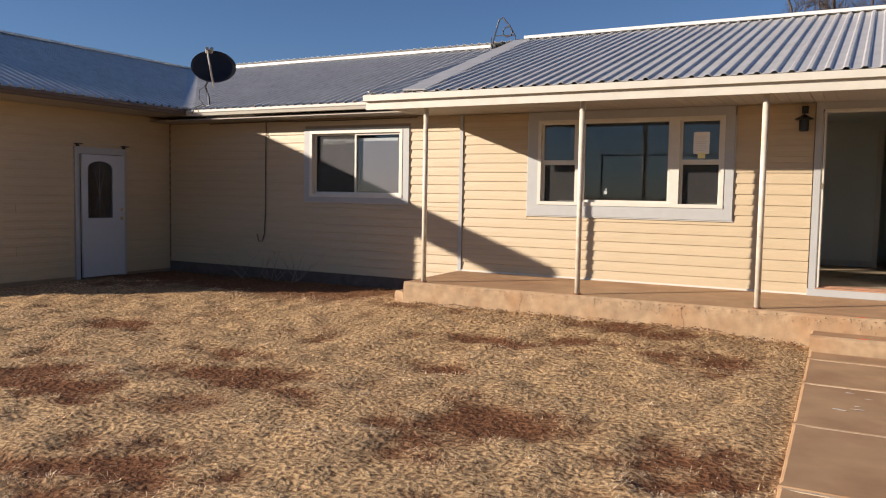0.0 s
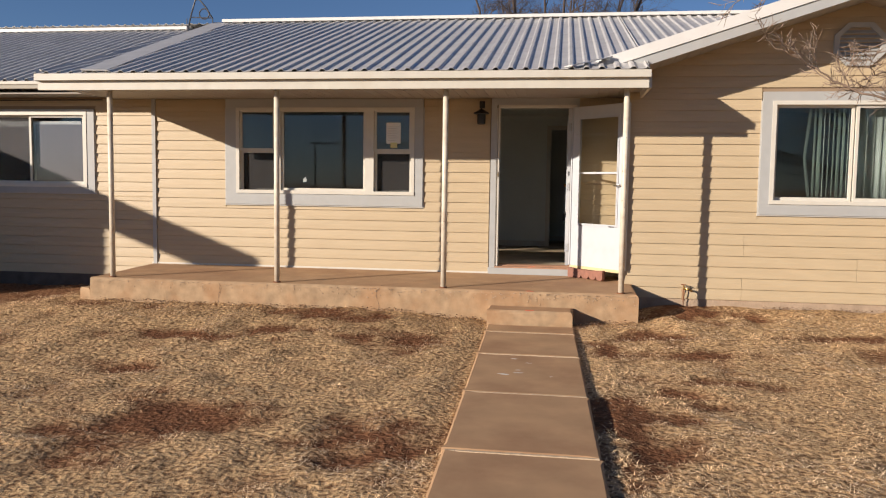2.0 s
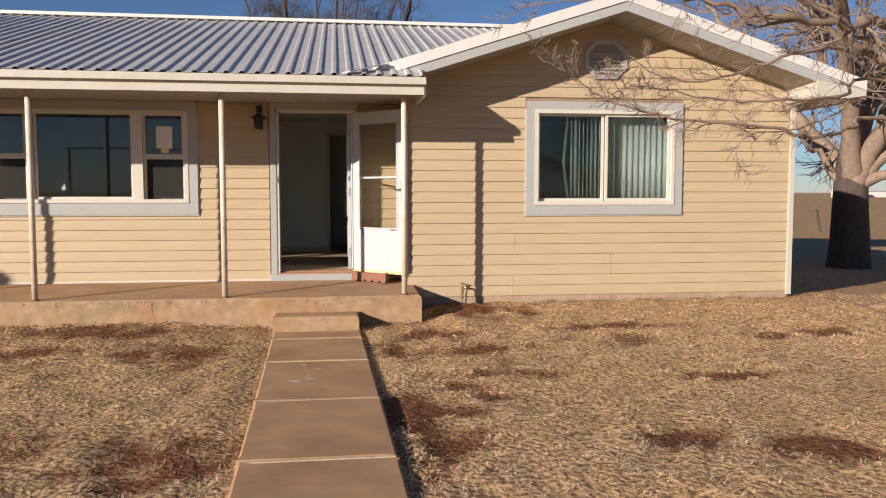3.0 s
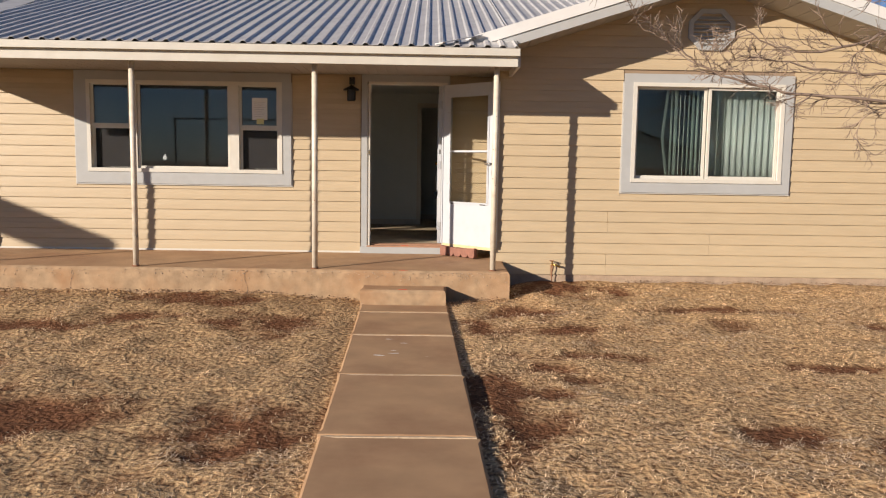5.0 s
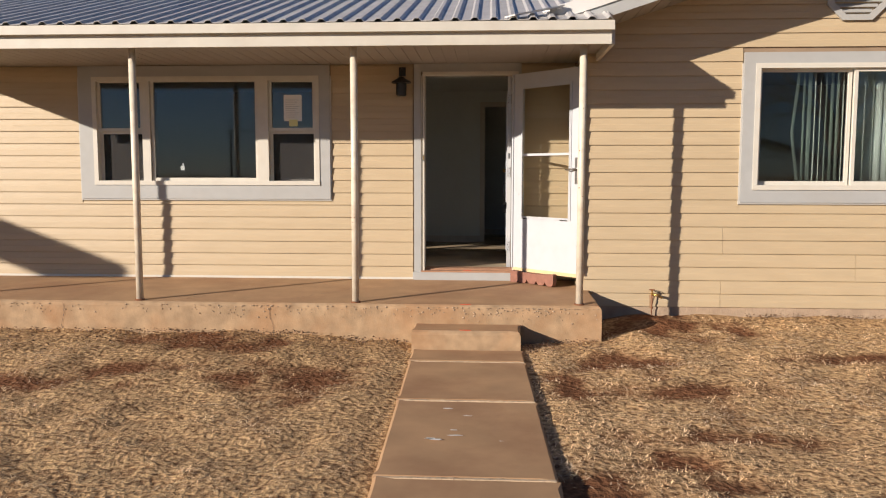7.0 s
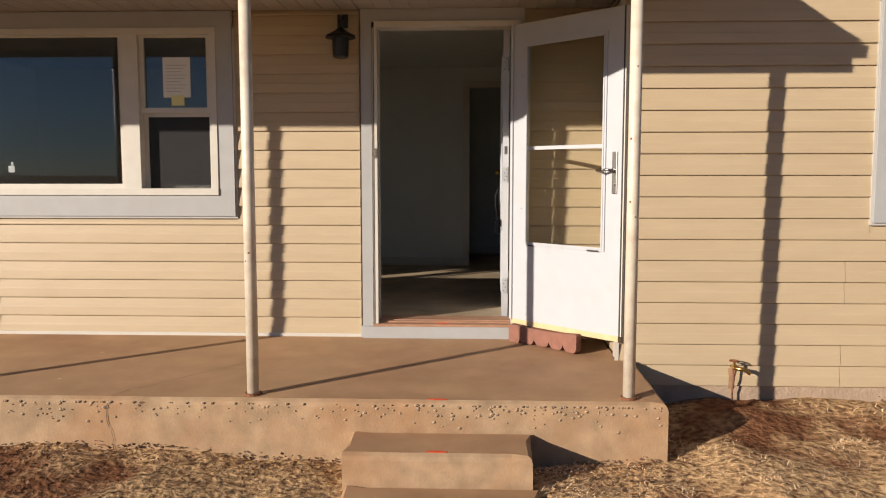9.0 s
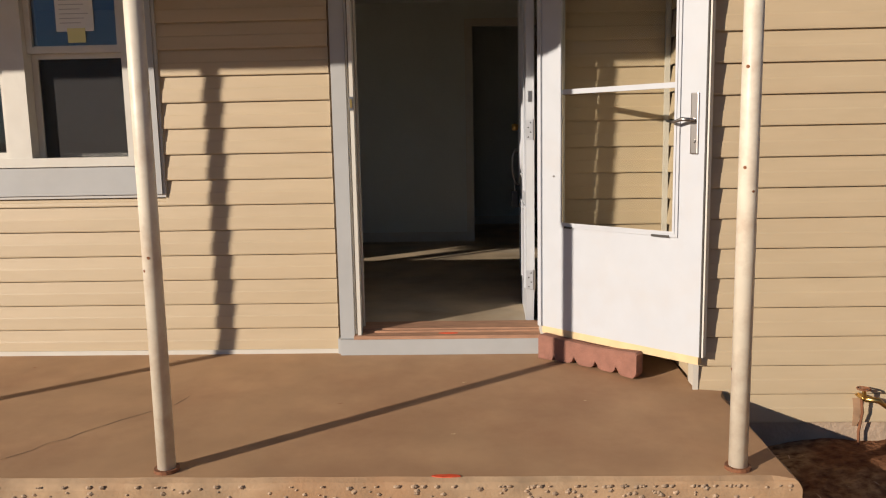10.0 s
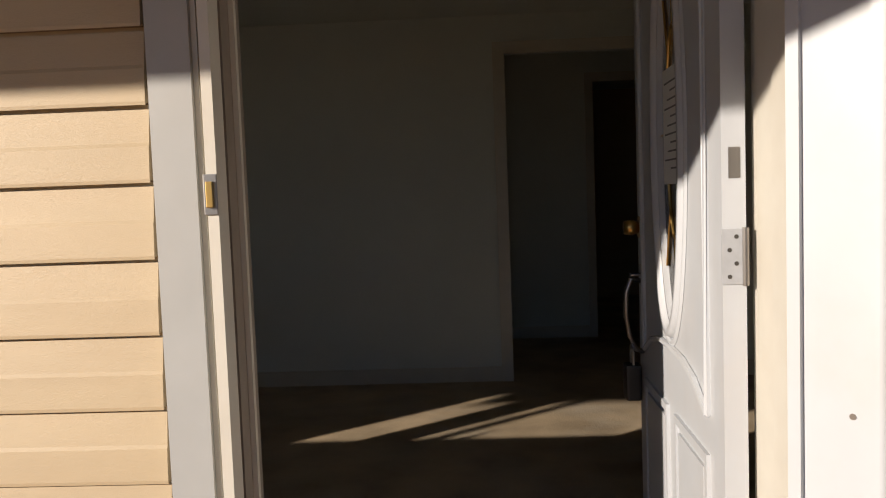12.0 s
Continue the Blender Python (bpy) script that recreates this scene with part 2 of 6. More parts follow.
def bareness(x, y):
    """How bare the soil is, 0 to 1, on arrays."""
    rough = np_noise(x, y, 3, 4.0) * 0.6 + np_noise(x, y, 4, 11.0) * 0.4
    v = np.clip((np_noise(x, y, 5, 1.1) * 0.5 + np_noise(x, y, 6, 3.5) * 0.5 - 0.70) * 5, 0, 0.8)
    for sx, sy, rx, ry in SPOTS:
        d = np.hypot((x - sx) / rx, (y - sy) / ry) / 1.25
        v = np.maximum(v, np.clip((1.35 - d + (rough - 0.5) * 2.4) * 1.3, 0, 1))
    # barer soil left of the porch, towards the wall
    wallside = np.clip((-4.8 - x) * 2, 0, 1) * np.clip((y + 2.2) * 1.2, 0, 1)
    return np.maximum(v, wallside * 0.9)


def lumps(x, y):
    """Uneven tussocks of the lawn, in metres, on arrays."""
    t = np_noise(x, y, 21, 4.3) * 0.55 + np_noise(x, y, 22, 8.5) * 0.45
    return 0.062 * (t - 0.5) * np.clip((np.abs(x - 0.6) - 0.5) * 3, 0, 1)


def straw(x, y):
    """How bright and full the straw is, 0 to 1: pale on the tussocks, grey and thin in the hollows, fuller on the right lawn."""
    t = np_noise(x, y, 21, 4.3) * 0.34 + np_noise(x, y, 22, 8.5) * 0.26 + np_noise(x, y, 23, 1.4) * 0.24 + np_noise(x, y, 24, 0.5) * 0.16
    return np.clip((t - 0.40) * 3.6 + 0.28 + np.where(x > 0.7, 0.46, -0.23) + 0.10 * np.clip((-3.5 - x) / 2, 0, 1), 0, 1)


def build_ground():
    m = bpy.data.materials.new("dry lawn soil and field")
    m.use_nodes = True
    nt = m.node_tree
    b = nt.nodes["Principled BSDF"]
    b.inputs["Roughness"].default_value = 0.95
    b.inputs["Specular IOR Level"].default_value = 0.1
    geo = nt.nodes.new("ShaderNodeNewGeometry")
    att = nt.nodes.new("ShaderNodeAttribute")
    att.attribute_name = "bare"
    n1 = nt.nodes.new("ShaderNodeTexNoise")
    n1.inputs["Scale"].default_value, n1.inputs["Detail"].default_value = 26, 9
    n2 = nt.nodes.new("ShaderNodeTexNoise")
    n2.inputs["Scale"].default_value, n2.inputs["Detail"].default_value = 0.9, 6
    nt.links.new(geo.outputs["Position"], n1.inputs["Vector"])
    nt.links.new(geo.outputs["Position"], n2.inputs["Vector"])
    r1 = nt.nodes.new("ShaderNodeValToRGB")
    r1.color_ramp.elements[0].position, r1.color_ramp.elements[0].color = 0.32, (0.17, 0.09, 0.045, 1)
    r1.color_ramp.elements[1].position, r1.color_ramp.elements[1].color = 0.62, (0.68, 0.46, 0.24, 1)
    nt.links.new(n1.outputs[0], r1.inputs[0])
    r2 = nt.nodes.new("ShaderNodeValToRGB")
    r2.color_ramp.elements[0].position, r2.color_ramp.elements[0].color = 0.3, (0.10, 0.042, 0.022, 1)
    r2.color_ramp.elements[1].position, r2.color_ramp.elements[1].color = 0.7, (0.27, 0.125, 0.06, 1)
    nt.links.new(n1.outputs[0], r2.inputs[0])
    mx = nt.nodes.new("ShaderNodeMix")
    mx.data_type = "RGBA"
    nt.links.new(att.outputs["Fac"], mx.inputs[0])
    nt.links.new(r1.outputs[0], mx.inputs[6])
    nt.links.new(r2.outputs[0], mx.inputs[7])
    nt.links.new(mx.outputs[2], b.inputs["Base Color"])
    bp = nt.nodes.new("ShaderNodeBump")
    bp.inputs["Strength"].default_value, bp.inputs["Distance"].default_value = 0.9, 0.03
    nt.links.new(n1.outputs[0], bp.inputs["Height"])
    nt.links.new(bp.outputs[0], b.inputs["Normal"])
    bm = bmesh.new()
    xs = [-3000, -900, -300, -120, -60, -35, -24] + [-18, -16, -14] + [-13 + 0.07 * i for i in range(326)] + [12, 14, 18, 24, 35, 60, 120, 300, 900, 3000]
    ys = [-3000, -900, -300, -120, -60, -30, -18, -14] + [-11.5, -10.5, -9.8] + [-9.3 + 0.07 * i for i in range(132)] + [0.6, 1.5, 3, 5, 8, 12, 18, 30, 60, 120, 300, 900, 3000]
    lay = bm.verts.layers.float.new("bare")
    grid = []
    gx, gy = np.meshgrid(np.array(xs, float), np.array(ys, float))
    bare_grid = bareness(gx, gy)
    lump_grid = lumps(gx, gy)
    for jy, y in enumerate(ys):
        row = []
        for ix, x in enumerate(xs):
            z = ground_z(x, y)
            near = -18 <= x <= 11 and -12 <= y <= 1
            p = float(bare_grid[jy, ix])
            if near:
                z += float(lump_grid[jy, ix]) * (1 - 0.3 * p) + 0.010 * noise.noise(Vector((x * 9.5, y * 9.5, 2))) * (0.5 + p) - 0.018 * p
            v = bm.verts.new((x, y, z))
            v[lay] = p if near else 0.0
            row.append(v)
        grid.append(row)
    for r0, r1_ in zip(grid, grid[1:]):
        for i in range(len(xs) - 1):
            bm.faces.new((r0[i], r0[i + 1], r1_[i + 1], r1_[i]))
    part("ground", bm, m, kind="structure", label="dry winter lawn with bare red soil patches", smooth=True)


build_ground()

# ---- house shell: walls ----
PORCH_Z, FLOOR_Z = 0.355, 0.458
COURSE = 0.128


def wall_with_holes(name, x0, x1, z0, z1, holes, y, thick, mat, to_world=None, kind="structure"):
    """A flat wall in x and z, its outside at y and its body behind, with rectangular holes through it."""
    xs = sorted({x0, x1, *[h[0] for h in holes], *[h[1] for h in holes]})
    zs = sorted({z0, z1, *[h[2] for h in holes], *[h[3] for h in holes]})
    bm = bmesh.new()
    for i in range(len(xs) - 1):
        for j in range(len(zs) - 1):
            cx, cz = (xs[i] + xs[i + 1]) / 2, (zs[j] + zs[j + 1]) / 2
            if any(h[0] < cx < h[1] and h[2] < cz < h[3] for h in holes):
                continue
            box(bm, (xs[i], y, zs[j]), (xs[i + 1], y + thick, zs[j + 1]), to_world)
    bmesh.ops.remove_doubles(bm, verts=bm.verts[:], dist=1e-5)
    dup = {}
    for f in bm.faces:
        dup.setdefault(tuple(sorted(v.index for v in f.verts)), []).append(f)
    bm.verts.index_update()
    dup = {}
    for f in bm.faces:
        dup.setdefault(tuple(sorted(v.index for v in f.verts)), []).append(f)
    kill = [f for fs in dup.values() if len(fs) > 1 for f in fs]
    bmesh.ops.delete(bm, geom=kill, context="FACES")
    return part(name, bm, mat, kind=kind)


BOARDS = []


def lap_boards(wall, x0, x1, z0, z1, holes, joints, to_world, top=None):
    """Courses of lap siding on a wall: one board a piece, wedge shaped, the lower edge proud."""
    z = z0
    k = 0
    while z < z1 - 0.01:
        zt = min(z + COURSE, z1)
        spans = [(x0, x1)]
        for h in holes:
            if h[2] < z + 0.5 * COURSE + 0.03 and h[3] > z + 0.06:
                if not top and h[2] - z > 0.022:
                    BOARDS.append((wall, max(h[0], x0), min(h[1], x1), max(h[0], x0), min(h[1], x1), z, h[2], to_world))
                elif top and h[2] - z > 0.022:
                    BOARDS.append((wall, h[0], h[1], h[0], h[1], z, h[2], to_world))
                nxt = []
                for a, b in spans:
                    if h[0] > a:
                        nxt.append((a, min(b, h[0])))
                    if h[1] < b:
                        nxt.append((max(a, h[1]), b))
                spans = [q for q in nxt if q[1] - q[0] > 0.02]
        cuts = [c for c, ks in joints if k in ks]
        for c in cuts:
            spans = [q for a, b in spans for q in ([(a, c - 0.0015), (c + 0.0015, b)] if a < c < b else [(a, b)])]
        for a, b in spans:
            at = bt = None
            if top:
                lo, hi = top(z + 0.01), top(zt)
                if lo is None:
                    continue
                a, b = max(a, lo[0]), min(b, lo[1])
                at, bt = max(a, hi[0]) if hi else None, min(b, hi[1]) if hi else None
                if b - a < 0.03:
                    continue
                if at is None:
                    at = bt = (a + b) / 2
            else:
                at, bt = a, b
            BOARDS.append((wall, a, b, at, bt, z, zt, to_world))
        z += COURSE
        k += 1


def make_boards():
    for wall, a, b, at, bt, z, zt, m in BOARDS:
        bm = bmesh.new()
        h = zt - z
        prof = [(0.018, 0.004), (0.001, 0.004), (-0.002, 0.0), (-0.003, 0.006), (0.001, h * 0.47), (0.0035, h * 0.52), (0.0110, h - 0.0060), (0.0168, h - 0.0055), (0.0168, h + 0.002), (0.018, h + 0.002)]
        va, vb = [], []
        for y, dz in prof:
            f = min(max(dz / h, 0.0), 1.0)
            pa, pb = Vector((a + (at - a) * f, y, z + dz)), Vector((b + (bt - b) * f, y, z + dz))
            va.append(bm.verts.new(m @ pa if m else pa))
            vb.append(bm.verts.new(m @ pb if m else pb))
        for i in range(len(prof) - 1):
            bm.faces.new((va[i], va[i + 1], vb[i + 1], vb[i]))
        bm.faces.new(va[::-1])
        bm.faces.new(vb)
        bmesh.ops.recalc_face_normals(bm, faces=bm.faces[:])
        part("siding_board", bm, SIDING, wall)


# openings: x0, x1, z0, z1
LWIN = (-7.27, -5.55, 1.375, 2.405)
PWIN = (-3.40, -0.99, 1.335, 2.46)
DOOR = (0.06, 1.04, 0.40, 2.49)
RWIN = (3.225, 5.02, 1.31, 2.475)
WALL_TOP = 2.60
WX = -10.40
WINGX0, WINGX1, WINGY = 1.64, 6.61, -0.60
main_wall = wall_with_holes("wall_front", WX, WINGX0 + 0.14, -0.1, WALL_TOP, [LWIN, PWIN, DOOR], 0.018, 0.14, SHEATH)
main_wall["label"] = "house wall with tan lap siding above the porch"
trims = [(LWIN[0] - 0.12, LWIN[1] + 0.12, LWIN[2] - 0.091, LWIN[3] + 0.035), (PWIN[0] - 0.155, PWIN[1] + 0.12, PWIN[2] - 0.161, WALL_TOP), (-0.02, 1.06, 0.3, WALL_TOP), (-4.60, -4.545, 0.1, WALL_TOP)]
lap_boards(main_wall, WX + 0.01, -4.6, 0.18, WALL_TOP - 0.02, trims, [(-8.0, (1, 5, 9, 13)), (-6.4, (2, 4))], None)
lap_boards(main_wall, -4.545, WINGX0 - 0.01, 0.362, WALL_TOP - 0.02, trims, [], None)


APEX = (4.13, 3.725)
RAKE = 0.32


def gable_span(z):
    """The span of the wing's gable wall under the roof at height z."""
    top = APEX[1] - 0.17
    if z >= top:
        return None
    half = (top - z) / RAKE
    return (max(WINGX0, APEX[0] - half), min(WINGX1, APEX[0] + half))


wm = Matrix.Translation((0, WINGY, 0))
wing_wall = wall_with_holes("wall_wing", WINGX0, WINGX1, -0.1, 2.62, [RWIN], 0.018, 0.14, SHEATH, wm)
wing_wall["label"] = "tan sided wing wall under a gable"
bm = bmesh.new()
top = APEX[1] - 0.17
prism(bm, [(WINGX0, WINGY + 0.018, 2.62), (WINGX1, WINGY + 0.018, 2.62), (WINGX1, WINGY + 0.018, top - RAKE * (WINGX1 - APEX[0])), (APEX[0], WINGY + 0.018, top), (WINGX0, WINGY + 0.018, top - RAKE * (APEX[0] - WINGX0))], (0, 0.14, 0))
part("wall_gable", bm, SHEATH, kind="structure")
rtrim = (RWIN[0] - 0.115, RWIN[1] + 0.115, RWIN[2] - 0.136, RWIN[3] + 0.10)
lap_boards(wing_wall, WINGX0 + 0.005, WINGX1 - 0.03, 0.192, 3.56, [rtrim], [(2.98, (4, 5)), (2.975, (0, 1)), (4.215, (2, 3))], wm, gable_span)
# side wall of the wing towards the porch, seen through the storm door
sm = Matrix.Translation((WINGX0, 0, 0)) @ Matrix.Rotation(-math.pi / 2, 4, "Z")
side_wall = wall_with_holes("wall_wing_side", 0.0, 0.579, -0.1, 2.60, [], 0.018, 0.14, SHEATH, sm)
lap_boards(side_wall, 0.02, 0.57, 0.362, 2.58, [], [], sm)
# left wing
lm = Matrix.Translation((WX, -4.1, 0)) @ Matrix.Rotation(math.pi / 2, 4, "Z")
LDOOR = (-1.84, -1.05, 0.0, 1.98)
ld = (LDOOR[0] + 4.1, LDOOR[1] + 4.1, 0.0, 2.02)
left_wall = wall_with_holes("wall_left_wing", 0.0, 4.26, -0.1, 2.72, [ld], 0.018, 0.14, SHEATH, lm)
ldt = (ld[0] - 0.09, ld[1] + 0.09, -0.1, 2.1)
lap_boards(left_wall, 0.0, 4.09, 0.05, 2.70, [ldt], [(1.2, (3, 8))], lm)
bm = bmesh.new()
box(bm, (-17.0, -4.1, -0.1), (WX, -3.96, 2.7))
box(bm, (-17.0, -3.96, -0.1), (-16.86, 7.4, 2.7))
box(bm, (-16.86, 7.26, -0.1), (6.75, 7.4, 2.74))
box(bm, (WINGX1 - 0.14, WINGY + 0.16, -0.1), (WINGX1, 7.26, 2.62))
prism(bm, [(-17.0, -4.1, 2.7), (WX, -4.1, 2.7), (-13.6, -4.1, 3.95)], (0, 0.14, 0))
part("wall_outer", bm, SIDING, kind="structure", label="outer house walls with tan siding")

# ---- inside ----
bm = bmesh.new()
box(bm, (-10.25, 0.159, 0.2), (6.46, 7.26, FLOOR_Z))
box(bm, (1.79, WINGY + 0.159, 0.2), (6.46, 0.158, FLOOR_Z))
part("floor", bm, INFLOOR, kind="structure", label="worn brown floor with pale scuffs")
bm = bmesh.new()
box(bm, (-10.25, 0.159, 2.66), (6.46, 7.26, 2.70))
part("ceiling", bm, INWALL, kind="structure")
for a, b in (
    ((-4.2, 3.5, FLOOR_Z), (0.70, 3.6, 2.66)),
    ((0.70, 3.5, 2.44), (1.62, 3.6, 2.66)),
    ((1.62, 3.5, FLOOR_Z), (4.2, 3.6, 2.66)),
    ((-4.3, 0.16, FLOOR_Z), (-4.2, 7.2, 2.66)),
    ((2.6, 0.16, FLOOR_Z), (2.7, 3.5, 2.66)),
    ((0.6, 4.9, FLOOR_Z), (1.42, 5.0, 2.66)),
    ((1.42, 4.9, 2.44), (2.2, 5.0, 2.66)),
    ((2.2, 4.9, FLOOR_Z), (2.6, 5.0, 2.66)),
    ((0.5, 3.6, FLOOR_Z), (0.6, 7.2, 2.66)),
    ((2.6, 3.6, FLOOR_Z), (2.7, 7.2, 2.66)),
    ((-4.2, 0.159, FLOOR_Z), (PWIN[0] - 0.05, 0.185, 2.66)),
    ((PWIN[1] + 0.05, 0.159, FLOOR_Z), (DOOR[0] - 0.03, 0.185, 2.66)),
    ((DOOR[1] + 0.03, 0.159, FLOOR_Z), (2.6, 0.185, 2.66)),
    ((PWIN[0] - 0.05, 0.159, FLOOR_Z), (PWIN[1] + 0.05, 0.185, PWIN[2] - 0.03)),
    ((PWIN[0] - 0.05, 0.159, PWIN[3] + 0.03), (DOOR[1] + 0.05, 0.185, 2.66)),
):
    part("wall_interior", boxmesh(a, b), INWALL, kind="structure", label="plain painted interior wall")
bm = bmesh.new()
box(bm, (-4.2, 3.484, FLOOR_Z), (0.63, 3.5, FLOOR_Z + 0.09))
box(bm, (1.69, 3.484, FLOOR_Z), (2.6, 3.5, FLOOR_Z + 0.09))
box(bm, (0.6, 4.885, FLOOR_Z), (1.36, 4.9, FLOOR_Z + 0.09))
part("baseboard", bm, WHITE, kind="structure")
bm = bmesh.new()
box(bm, (0.63, 3.48, FLOOR_Z), (0.70, 3.5, 2.50))
box(bm, (1.62, 3.48, FLOOR_Z), (1.69, 3.5, 2.50))
box(bm, (0.70, 3.48, 2.43), (1.62, 3.5, 2.50))
box(bm, (1.36, 4.88, FLOOR_Z), (1.42, 4.9, 2.50))
box(bm, (1.42, 4.88, 2.43), (2.2, 4.9, 2.50))
part("trim_doorway", bm, WHITE, kind="structure")

# ---- porch slab, step and walk ----
def slab(name, poly, z0, z1, mat, label, sidemat=None, rough=0.0, seed=0, kind="structure"):
    """A concrete slab with an uneven rounded rim; poly in x and y, anticlockwise."""
    rnd = random.Random(seed)
    pts = []
    n = len(poly)
    for i in range(n):
        a, b = Vector(poly[i]), Vector(poly[(i + 1) % n])
        steps = max(1, int((b - a).length / 0.09)) if rough else 1
        for k in range(steps):
            pts.append((a + (b - a) * (k / steps), (b - a).normalized()))
    bm = bmesh.new()
    rings = []
    for off, z in ((0.0, z0), (0.0, z1 - 0.09), (0.0, z1 - 0.035), (0.006, z1 - 0.012), (0.022, z1)):
        ring = []
        for p, d in pts:
            nrm = Vector((d.y, -d.x))
            j = rough * rnd.uniform(-1, 1)
            q = p - nrm * (off + abs(j) * (1 if off else 0.5))
            ring.append(bm.verts.new((q.x, q.y, z + (rough * 0.4 * rnd.uniform(-1, 0) if 0 < off < 0.02 else 0))))
        rings.append(ring)
    m = len(pts)
    for r, s2 in zip(rings, rings[1:]):
        for k in range(m):
            f = bm.faces.new((r[k], r[(k + 1) % m], s2[(k + 1) % m], s2[k]))
            f.material_index = 1 if sidemat else 0
    bm.faces.new(rings[-1])
    bm.faces.new(rings[0][::-1])
    return part(name, bm, [mat, sidemat] if sidemat else mat, kind=kind, label=label)


def porch_fall(y):
    """The porch floor falls a little towards the lawn."""
    return 0.018 * min(y, 0.0)


porch = slab("pavement_porch", [(-4.62, -1.47), (1.74, -1.47), (1.74, -0.6), (1.66, -0.6), (1.66, 0.02), (-4.62, 0.02)], -0.15, PORCH_Z, CONCRETE, "dusty brown concrete porch slab with a chipped pale front face", CONCRETE_FACE, 0.006, 3)
for v in porch.data.vertices:
    if v.co.z > 0.2:
        v.co.z += porch_fall(v.co.y)
slab("pavement_porch_edge", [(-4.77, -1.44), (-4.625, -1.46), (-4.625, -0.35), (-4.77, -0.35)], -0.15, 0.20, CONCRETE_FACE, "low rough concrete lip at the end of the porch", None, 0.008, 9)
slab("pavement_step", [(0.14, -1.79), (1.04, -1.79), (1.05, -1.46), (0.13, -1.46)], -0.15, 0.165, CONCRETE, "worn concrete step in front of the porch", CONCRETE_FACE, 0.005, 5)
WALK_Y = [-1.79, -2.20, -3.26, -4.565, -5.835, -7.1, -8.4, -9.7, -11.0, -12.3]


def walk_edge(y):
    k = (-1.41 - y) * 0.03
    return 0.13 + k, 1.055 + k * 0.72


for i in range(len(WALK_Y) - 1):
    ya, yb = WALK_Y[i] - 0.006, WALK_Y[i + 1] + 0.006
    (la, ra), (lb, rb) = walk_edge(ya), walk_edge(yb)
    slab("pavement_walk", [(lb, yb), (rb, yb), (ra, ya), (la, ya)], -0.12, 0.012 - 0.002 * (i % 3), CONCRETE, "brown concrete walk slab with dry grass along it", None, 0.003, 10 + i)

bm = bmesh.new()
for yj in WALK_Y[1:-1]:
    la, ra = walk_edge(yj)
    rnd = random.Random(int(-yj * 10))
    n = 30
    for k in range(n):
        a, b = la + 0.02 + (ra - la - 0.04) * k / n, la + 0.02 + (ra - la - 0.04) * (k + 1) / n
        w = 0.008 + 0.004 * rnd.random()
        box(bm, (a, yj - w, -0.02), (b, yj + w, 0.0085 + 0.002 * rnd.random()))
part("pavement_joint_sand", bm, material("pale sand in the joints", (0.55, 0.42, 0.28), 0.95, spread=0.25, scale=40), kind="structure")
bm = bmesh.new()
rnd = random.Random(31)
for k in range(9):
    x, y = rnd.uniform(0.45, 0.85), -3.75 + rnd.uniform(-0.35, 0.35)
    q = rnd.uniform(0.008, 0.03)
    ring = [bm.verts.new((x + q * 1.6 * math.cos(a) * rnd.uniform(0.6, 1.2), y + q * 0.5 * math.sin(a) * rnd.uniform(0.6, 1.2), 0.0145)) for a in (0, 1, 2, 3, 4, 5)]
    bm.faces.new(ring)
part("pavement_paint_flecks", bm, material("dried white paint", (0.8, 0.78, 0.72), 0.7), kind="structure")

# ---- roofs ----
def sheet_roof(name, corners, origin, along, up, mat, label, rib=0.158, thick=0.022, kind="structure", over=0.0):
    """Ribbed metal sheet over a flat polygon. corners: convex polygon in (a, u): along the eave and up the slope, in metres of plan."""
    bm = bmesh.new()
    o, ax, ux = Vector(origin), Vector(along), Vector(up)
    nrm = ax.cross(ux).normalized()
    amin, amax = min(c[0] for c in corners), max(c[0] for c in corners)

    def span(a):
        us = []
        n = len(corners)
        for i in range(n):
            (a0, u0), (a1, u1) = corners[i], corners[(i + 1) % n]
            if abs(a1 - a0) < 1e-9:
                if abs(a - a0) < 1e-6:
                    us += [u0, u1]
            elif min(a0, a1) - 1e-9 <= a <= max(a0, a1) + 1e-9:
                us.append(u0 + (u1 - u0) * (a - a0) / (a1 - a0))
        return (min(us), max(us)) if us else None
    stations = []
    a = amin
    while a < amax - 1e-6:
        for da, h in ((0.0, 0.0), (rib * 0.40, 0.002), (rib * 0.52, thick), (rib * 0.72, thick), (rib * 0.84, 0.0)):
            if a + da < amax - 1e-6:
                stations.append((a + da, h))
        a += rib
    stations += [(c[0], 0.0) for c in corners]
    stations.sort()
    prev = None
    for a, h in stations:
        sp = span(a)
        if sp is None:
            continue
        u0, u1 = sp
        lo = o + ax * a + ux * u0 + nrm * h
        hi = o + ax * a + ux * u1 + nrm * h
        lo2, hi2 = lo - nrm * 0.004, hi - nrm * 0.004
        cur = [bm.verts.new(p) for p in (lo, hi, hi2, lo2)]
        if prev:
            bm.faces.new((prev[0], cur[0], cur[1], prev[1]))
            bm.faces.new((prev[3], prev[2], cur[2], cur[3]))
            bm.faces.new((prev[0], prev[3], cur[3], cur[0]))
            bm.faces.new((prev[1], cur[1], cur[2], prev[2]))
        prev = cur
    bmesh.ops.recalc_face_normals(bm, faces=bm.faces[:])
    return part(name, bm, mat, kind=kind, label=label)


RY, RIDGE_Y = -1.62, 3.5
RZ = 2.70
RS = (4.28 - RZ) / (RIDGE_Y - RY)
X = (1, 0, 0)
